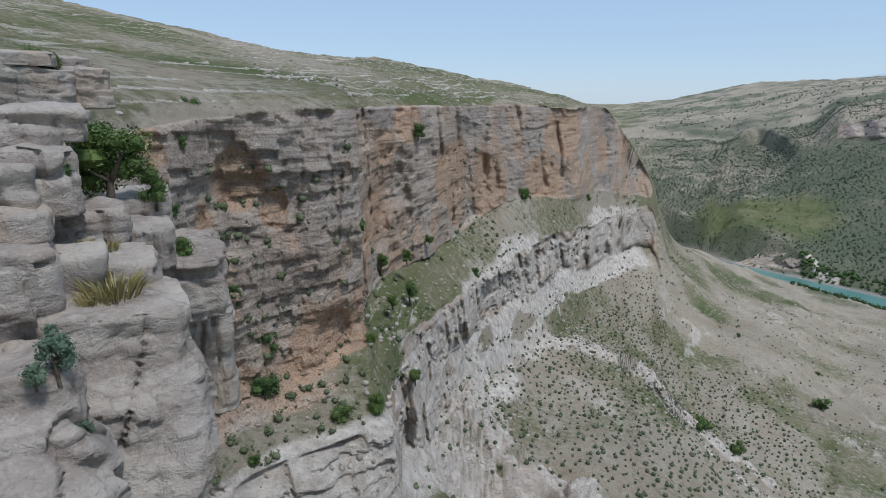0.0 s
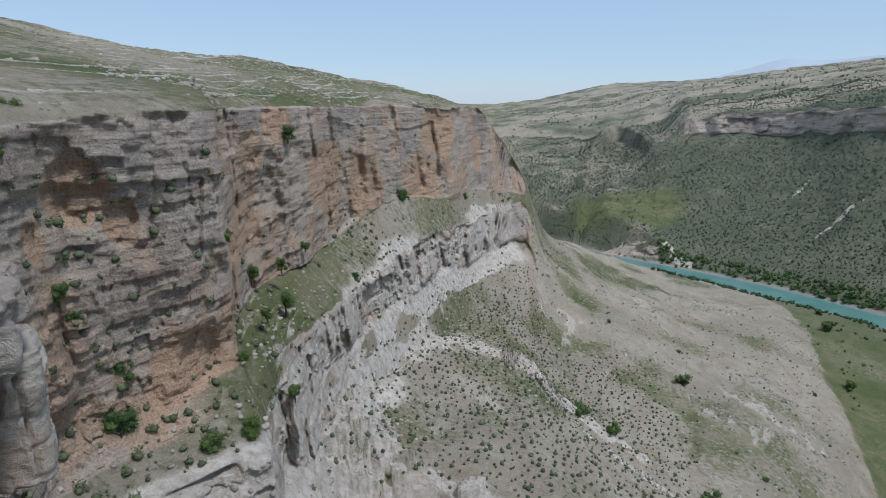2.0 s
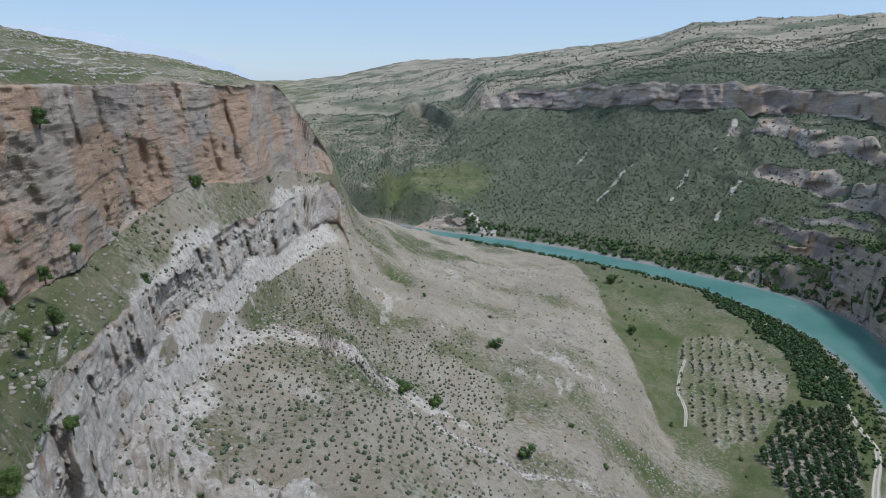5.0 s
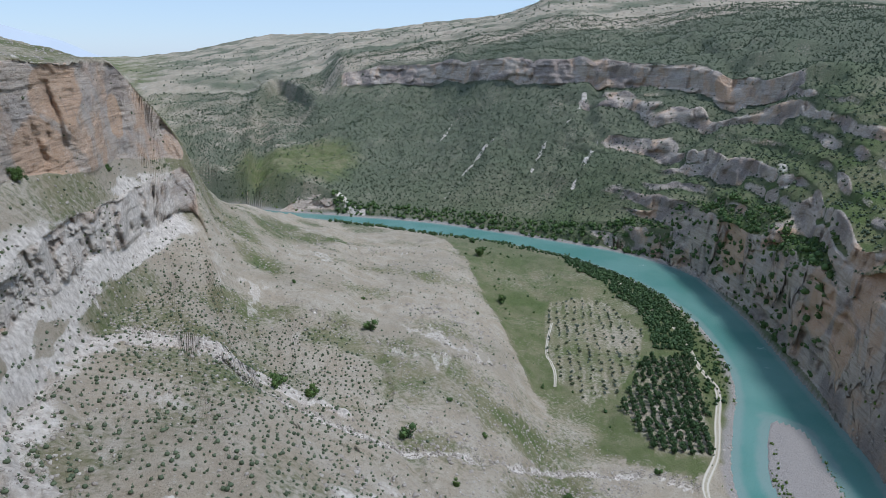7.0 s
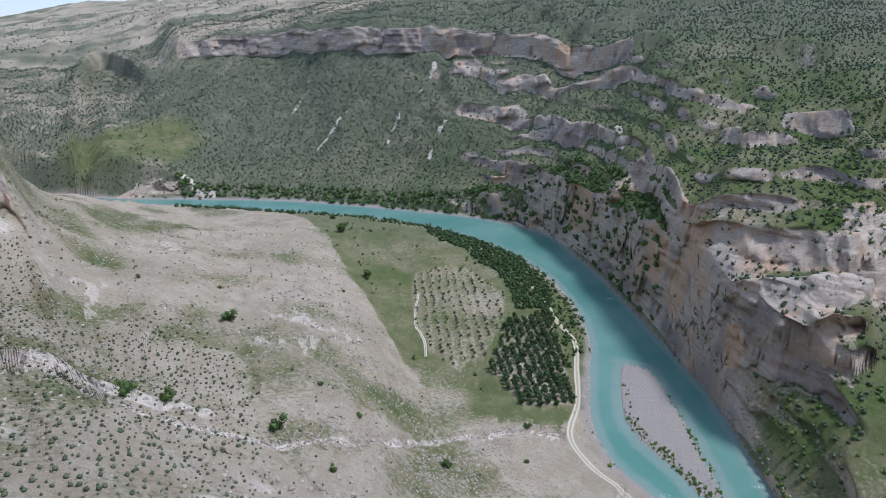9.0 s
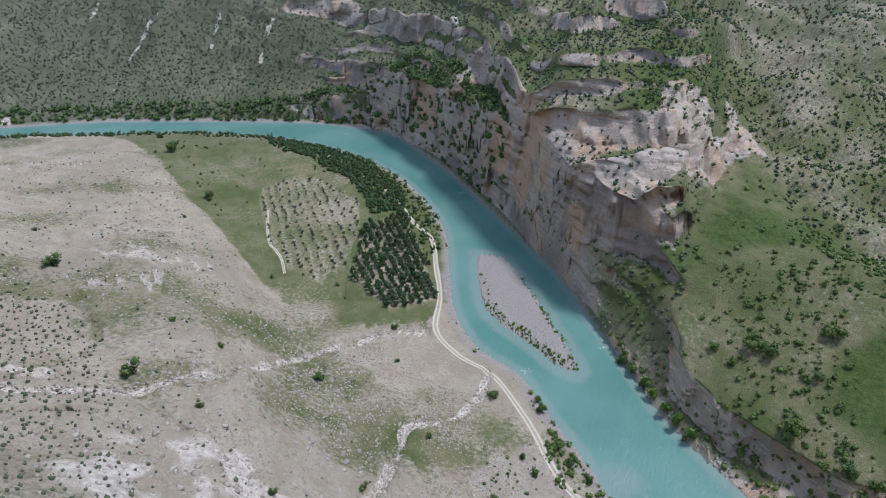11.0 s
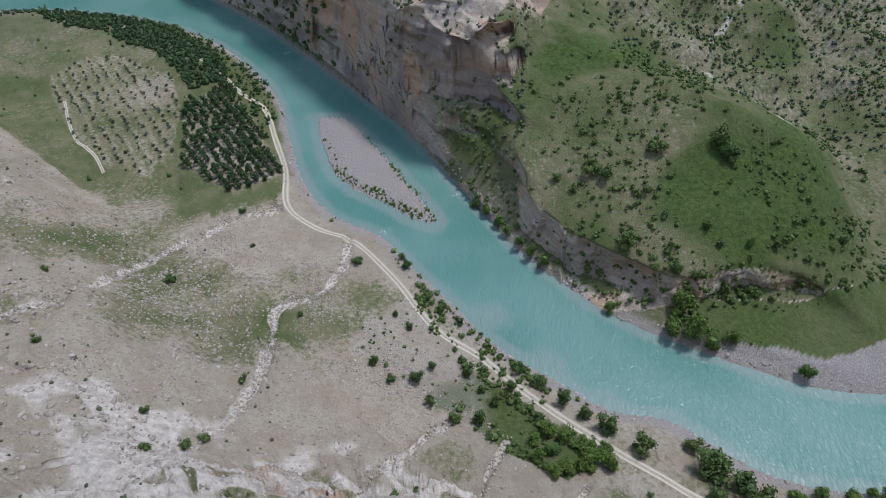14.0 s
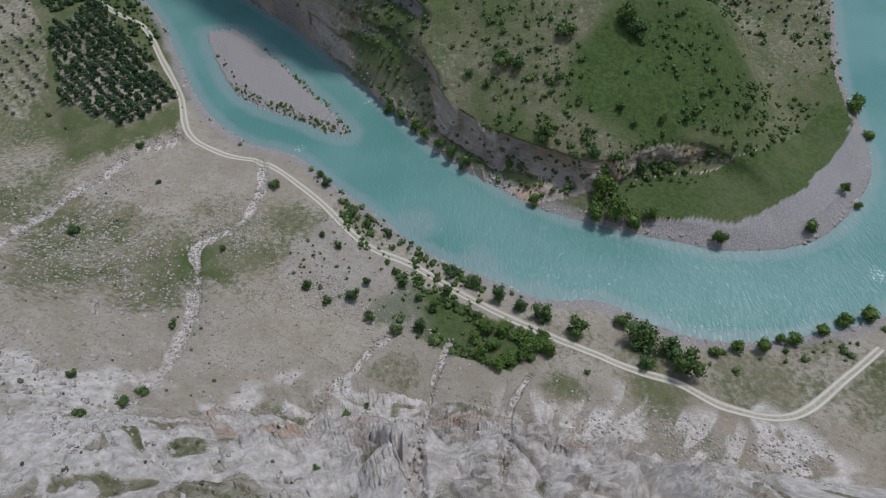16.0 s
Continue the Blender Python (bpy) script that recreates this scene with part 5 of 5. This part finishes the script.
field_bush = sow(150, field * in_field * (~in_young) * (~in_dark) * (0.1 + clump), (0.8, 3.2), rng)
scattered("field_bushes", "low bushes dotted over the grassy field", "shrub", field_bush, M_LEAF, scrub_shape(22, 0.25), rng)
near_bank = (~beyond) * dry * (Z > 0.25) * (Y > -125) * (Y < 40) * smooth(1.5, 4, d_river) * smooth(17, 9, d_river) * (DEG > 80)
bank_row = sow(170, near_bank * (0.05 + clump), (1.3, 3.6), rng)
scarp_line = np.array([(249, 30), (226, 14), (206, -4), (190, -25), (184, -42), (182, -58), (182, -75), (184, -92), (187, -108), (192, -121)], float)
scarp_bush = sow(230, smooth(9, 3, line_distance(X, Y, scarp_line)) * beyond * dry * (Z > 0.6), (1.2, 4.0), rng)
plot_edge = sow(90, in_plot * smooth(26, 8, Y) * smooth(6, 2, line_distance(X, Y, np.array(SHRUB_PLOT, float), True)), (1.8, 4.6), rng)
scattered("bank_bushes", "round bushes between a track and the river", "shrub", np.vstack([bank_row, plot_edge]), M_LEAF, scrub_shape(70, 0.16), rng)
scattered("scarp_bushes", "dark bushes along the foot of a river scarp", "shrub", scarp_bush, M_LEAF, scrub_shape(50, 0.18), rng)
island_bush = sow(420, on_island * (1 - smooth(1, 5, d_island + wobble)) * smooth(100, 60, Y), (0.7, 2.1), rng)
scattered("island_scrub", "low green scrub round the edge of a gravel island", "shrub", island_bush, M_BRIGHT, scrub_shape(20, 0.26), rng)
plot_bush = sow(120, in_plot * 1.0, (0.6, 2.0), rng)
scattered("plot_scrub", "small bushes on a sandy plot by the track", "shrub", plot_bush, M_LEAF, scrub_shape(22, 0.25), rng)

s = Nodes("limestone", 0.95, 0.1)
geo = s.t.nodes.new("ShaderNodeNewGeometry")
c = s.mix(geo.outputs["Random Per Island"], (0.29, 0.25, 0.21), (0.50, 0.445, 0.385))
M_STONE = s.done(s.mix(s.span(s.noise(1.3, 6, 0.7), 0.4, 0.7, 0, 0.5), c, (0.25, 0.21, 0.18)), s.bump(s.noise(3.0, 6, 0.7), 0.12))
slope_stone = sow(16000, near_slope * (0.12 + smooth(-0.1, 0.35, patch)) * flat + 2.5 * wash * dry * (~beyond), (0.2, 1.2), rng, -0.05)
scattered("slope_stones", "broken limestone scattered over dry slopes", "stones", slope_stone, M_STONE, stone_shape, rng)
low_stone = sow(14000, (~beyond) * (DEG > 40) * (DEG < 150) * (R > 80) * (R < 240) * (Z > 7) * (0.2 + clump) * (1 - field) + 1.5 * wash * dry * (~beyond), (0.15, 0.95), rng, -0.05)
scattered("lower_slope_stones", "loose pale stones on the slope above the river", "stones", low_stone, M_STONE, stone_shape, rng)
boulder_place = sum(smooth(1.1, 0.3, np.hypot(X - x, Y - y) / r + 0.5 * patch) for x, y, r in ((80, 108, 26), (92, 93, 16), (127, 95, 16), (68, 185, 18), (118, 138, 20), (170, 118, 18), (210, 235, 26), (190, 215, 20)))
boulders = sow(900, boulder_place * dry * (~beyond), (0.4, 1.8), rng, -0.05)
scattered("slope_boulders", "weathered brown boulders in patches on a dry slope", "boulders", boulders, M_STONE, stone_shape, rng)
terrace_stone = sow(1300, cliff_side * (K > 3.2) * (K < 6.6) * (R > 50), (0.2, 1.1), rng, -0.1)
scattered("terrace_stones", "fallen blocks on the ledges under a cliff", "stones", terrace_stone, M_STONE, stone_shape, rng)
plateau_stone = sow(1600, cliff_side * (K > 8.2) * (K < 11.5) * (0.1 + outcrop), (0.4, 1.9), rng, 0.2)
scattered("plateau_stones", "flat grey stones on the grassy plateau", "stones", plateau_stone, M_STONE, stone_shape, rng)
shore_stone = sow(900, (1 - smooth(0, 4, d_river)) * dry * (Z > 0.05) * (R < 320), (0.3, 1.6), rng)
scattered("shore_stones", "stones along the water's edge", "stones", shore_stone, M_STONE, stone_shape, rng)


# ---- dirt track ----
def ribbon(name, points, width, label, material, lift=0.06):
    """A track laid over the ground, with two worn ruts and a raised middle."""
    line = spaced(rounded(points, 6), int(sum(math.dist(p, q) for p, q in zip(points, points[1:])) / 1.1))
    d = np.gradient(line, axis=0)
    d /= np.hypot(d[:, 0], d[:, 1])[:, None]
    side = np.stack([-d[:, 1], d[:, 0]], -1)
    profile = [(-0.62, -0.25), (-0.5, 0.02), (-0.38, 0.0), (-0.25, -0.02), (-0.12, 0.05), (0.12, 0.05), (0.25, -0.02), (0.38, 0.0), (0.5, 0.02), (0.62, -0.25)]
    x = np.empty((len(line), len(profile)))
    y, z, rut = x.copy(), x.copy(), x.copy()
    for k, (p, q) in enumerate(zip(line, side)):
        w = width * (1 + 0.12 * float(value_noise(k / 9, 0, 0, 3)))
        top = max(ground_z(*(p + q * o * w)) for o in (-0.5, 0, 0.5))
        for n, (o, h) in enumerate(profile):
            a = p + q * o * w
            x[k, n], y[k, n], rut[k, n] = a[0], a[1], 1.0 if n in (2, 3, 6, 7) else 0.0
            z[k, n] = max(ground_z(*a), top - 0.25) + lift + h
    ob = tagged(new(name, grid_mesh(name, x, y, z, {"rut": rut})), label, "track", kind="structure")
    ob.data.materials.append(material)
    return ob


s = Nodes("track_dirt", 0.95, 0.1)
c = s.mix(s.at("rut"), s.mix(s.span(s.noise(1.2, 5, 0.7), 0.4, 0.6), (0.30, 0.26, 0.18), (0.40, 0.35, 0.27)), (0.52, 0.47, 0.39))
M_TRACK = s.done(s.mix(s.span(s.noise(0.4, 5, 0.7), 0.5, 0.7, 0, 0.5), c, (0.42, 0.37, 0.29)), s.bump(s.noise(4.0, 6, 0.7), 0.06))
ribbon("road", [(400, 262), (372, 214), (345, 176), (317, 150), (304, 133), (276, 119), (251, 107), (223, 98), (210, 82), (204, 66), (184, 46), (161, 29), (150, 12), (135, -5), (120, -26), (106, -47), (99, -62), (90, -73), (86, -90), (97, -112), (106, -128)], 2.6, "pale dirt track with two wheel ruts along the river", M_TRACK)
ribbon("path", [(299, 240), (264, 215), (249, 197), (235, 185)], 1.5, "short pale dirt path through a field", M_TRACK)



# ---- rock pillars at the cliff edge beside the start of the flight ----
def rock_column(levels, seed):
    """A mass of limestone from foot to top: rows of height, place, width, depth and turn, worn into beds, joints and chips."""
    lz, lx, ly, lw, ld, lt = np.array(levels, float).T
    rows = max(14, int((lz[-1] - lz[0]) / 0.09))
    h = np.concatenate([np.full(3, lz[0]), np.linspace(lz[0], lz[-1], rows), np.full(6, lz[-1])])
    shrink = np.concatenate([[0.05, 0.5, 0.9], np.ones(rows), [0.97, 0.9, 0.75, 0.5, 0.25, 0.02]])
    turn = np.linspace(0, 2 * math.pi, 97)[:, None]
    c, n = np.cos(turn), np.sin(turn)
    out = (np.abs(c) ** 5 + np.abs(n) ** 5) ** -0.2 * shrink[None, :]
    u, v = out * c * np.interp(h, lz, lw) / 2, out * n * np.interp(h, lz, ld) / 2
    a = np.radians(np.interp(h, lz, lt))
    x, y = np.interp(h, lz, lx) + u * np.cos(a) - v * np.sin(a), np.interp(h, lz, ly) + u * np.sin(a) + v * np.cos(a)
    z = h[None, :] + 0 * x
    bed = z + 0.2 * fbm(x / 3, y / 3, 0 * z, 2, seed + 400) + 0.08 * x
    layer = bed / 0.85 + 0.8 * value_noise(bed / 2.3, 0 * z, 0 * z, seed + 401)
    joint = smooth(0.07, 0.0, layer - np.floor(layer)) * smooth(-0.3, 0.3, value_noise(x / 1.5, y / 1.5, z, seed + 402))
    wear = 0.11 * hash3(np.floor(layer), 0 * layer, 0 * layer, seed + 403) - 0.13 * joint
    wear = wear + 0.13 * block_push(x, y, bed, 1.3, 1.9, seed + 404) + 0.2 * fbm(x / 1.9, y / 1.9, z / 1.4, 3, seed + 405) + 0.06 * fbm(x / 0.4, y / 0.4, z / 0.25, 3, seed + 406)
    wear = wear - 0.3 * smooth(0.07, 0.0, np.abs(value_noise(x / 1.3, y / 1.3, z / 5, seed + 407)))
    side = np.concatenate([[0, 0.3, 0.8], np.ones(rows), [1, 0.9, 0.6, 0.4, 0.2, 0]])[None, :]
    length = np.hypot(u, v) + 1e-6
    dx, dy = (u * np.cos(a) - v * np.sin(a)) / length, (u * np.sin(a) + v * np.cos(a)) / length
    crest = smooth(0.22, 0.0, h[-1] - h)[None, :]
    x, y = x + dx * side * (wear - 0.1 * crest), y + dy * side * (wear - 0.1 * crest)
    z = z + crest * (0.22 * fbm(x / 1.1, y / 1.1, 0 * z, 3, seed + 408) - 0.1 * (np.abs(u) + np.abs(v)) / 3)
    x[-1], y[-1], z[-1] = x[0], y[0], z[0]
    return x, y, z


block_count = 0


def rock_stack(name, label, blocks, joined=()):
    """One pillar: rows of place, width, depth, height and turn; the joined ones make a single tall mass."""
    global block_count
    root = tagged(new(name), label, "rock", "pillars at the cliff edge")
    root.location = (blocks[-1][0], blocks[-1][1], min(b[2] - b[5] / 2 for b in blocks))
    columns = [[b] for k, b in enumerate(blocks) if k not in joined]
    if joined:
        columns.append(sorted((blocks[k] for k in joined), key=lambda b: b[2]))
    for column in columns:
        block_count += 1
        low, high = column[0], column[-1]
        levels = [(low[2] - 0.55 * low[5], low[0], low[1], low[3], low[4], low[6])]
        levels += [(b[2], b[0], b[1], b[3], b[4], b[6]) for b in column]
        levels.append((high[2] + 0.5 * high[5], high[0], high[1], high[3], high[4], high[6]))
        x, y, z = rock_column(levels, 20 * block_count)
        ob = new("block", grid_mesh("block", x - root.location.x, y - root.location.y, z - root.location.z, {}))
        ob.data.materials.append(M_CLIFF)
        ob.parent = root


rock_stack("rock_pillar", "weathered grey limestone blocks stacked at the cliff edge", [(-12.44, 18.83, 168.8, 3.44, 3.5, 1.01, 33), (-12.02, 17.6, 168.24, 2.16, 3, 1.08, 34), (-11.03, 16.75, 167.38, 1.91, 2.6, 1.67, 33), (-11.16, 15.65, 167.27, 1.56, 3, 1.55, 35), (-10.84, 15.09, 166.31, 1.72, 3, 1.37, 36), (-11.61, 17.9, 165.96, 1.74, 2.5, 1.95, 33)])
rock_stack("rock_pillar", "dark streaked limestone outcrop on the grassy plateau", [(-27.4, 37.8, 170.2, 4.2, 5, 2.9, 34), (-25.1, 39.6, 170.0, 3.6, 5, 2.6, 38), (-26.6, 38.6, 171.8, 5.8, 5, 0.9, 32), (-24.3, 42.2, 170.2, 4.2, 6, 2.5, 30), (-24.7, 42.0, 171.7, 3.2, 5, 0.7, 27)])
rock_stack("rock_pillar", "tall banded limestone pillar built of thick beds", [(-8.47, 15.17, 164, 3.23, 3.6, 1.3, 29), (-8.14, 14.89, 163.13, 3.15, 3.6, 1.22, 29), (-7.85, 14.51, 162.48, 3.49, 3.6, 1.22, 28), (-7.44, 14.29, 161.64, 3.24, 3.6, 1.27, 28), (-7.31, 13.87, 160.8, 2.82, 3.4, 1.4, 28), (-7.18, 13.36, 159.72, 2.4, 3.2, 2.08, 28), (-7.34, 13.02, 158.09, 3.44, 4, 2.89, 29)], joined=range(7))
rock_stack("rock_pillar", "buff limestone buttress split by cracks", [(-8.7, 11.42, 164.02, 1.94, 2.6, 0.94, 37), (-8.41, 10.94, 163.43, 2.04, 2.6, 1.21, 38), (-7.89, 10.59, 162.48, 3.04, 3, 1.7, 37), (-7.96, 11.85, 163.45, 0.82, 2, 1.81, 34), (-7.81, 10.18, 160.95, 3.19, 3.6, 2.62, 37), (-7.7, 9.9, 158.6, 3.3, 3.6, 2.6, 37)], joined=(0, 1, 2, 4, 5))
rock_stack("rock_pillar", "upright pale limestone pillars on the cliff", [(-10.64, 18.58, 165.2, 1.9, 2.6, 2.4, 30), (-10.2, 14.11, 165.14, 2.02, 3, 2.24, 36), (-9.8, 15.71, 164.53, 1.67, 2.6, 2.52, 32), (-9.08, 16.89, 164.68, 1.69, 2.6, 1.34, 28)])
rock_stack("rock_pillar", "broken limestone blocks on a bushy ledge", [(-12.13, 24.39, 165.21, 2.26, 3.5, 1.67, 26), (-10.7, 21.58, 164.61, 2.11, 3.5, 1.47, 26), (-10.89, 25.89, 163.12, 2.6, 4, 1.35, 23), (-9.82, 22.7, 162.82, 3.01, 3.6, 2.21, 23), (-11.29, 27.54, 158.31, 2.49, 4, 5.1, 22)])


# tufts of dry grass on the ledges
def grass_tuft(x, y, z, size, blades, seed):
    rng = np.random.default_rng(seed)
    verts, faces = [], []
    for i in range(blades):
        a, d = rng.uniform(0, 6.283), size * 0.42 * math.sqrt(rng.uniform())
        lean = rng.uniform(0.1, 0.5) * size
        p = np.array([d * math.cos(a), d * math.sin(a), -0.05])
        b = rng.uniform(0, 6.283)
        side = np.array([math.cos(b), math.sin(b), 0]) * 0.018 * size
        top = p + np.array([lean * math.cos(a), lean * math.sin(a), size * rng.uniform(0.3, 0.7)])
        mid = (p + top) / 2 + np.array([0, 0, 0.1 * size])
        k = len(verts)
        verts += [tuple(p - side), tuple(p + side), tuple(mid + side), tuple(mid - side), tuple(top)]
        faces += [(k, k + 1, k + 2, k + 3), (k + 3, k + 2, k + 4)]
    ob = tagged(new("grass_tuft", raw_mesh("grass_tuft", verts, faces, M_DRY)), "yellow-green tuft of dry grass on a rock ledge", "grass", "tufts on the ledges")
    ob.location = (x, y, z)


grass_tuft(-8.18, 14.81, 164.53, 1.28, 160, 0)
grass_tuft(-8.36, 14.25, 164.61, 0.75, 160, 1)
grass_tuft(-7.87, 15.17, 164.41, 0.65, 160, 2)
grass_tuft(-9.27, 16.67, 165.36, 0.57, 160, 3)
grass_tuft(-9.74, 16.45, 165.57, 0.43, 160, 4)
grass_tuft(-8.17, 15.49, 164.43, 0.79, 160, 5)
pillar_bush = make_plant("ledge_bush", "bluish green bush growing from a crack in a rock pillar", "shrub", "bushes on the rock pillars", 91, 0.5, 0.8, 900, M_SAGE, 9, 0.1, 0.06)
plant_copies([pillar_bush], [(-7.25, 10.82, 164.48, 0.95), (-7.47, 10.50, 164.40, 0.63), (-7.05, 11.06, 162.93, 0.60), (-6.85, 13.21, 160.14, 1.27), (-10.20, 16.52, 167.50, 0.57), (-8.22, 12.26, 164.60, 0.42)], rng, -0.1)
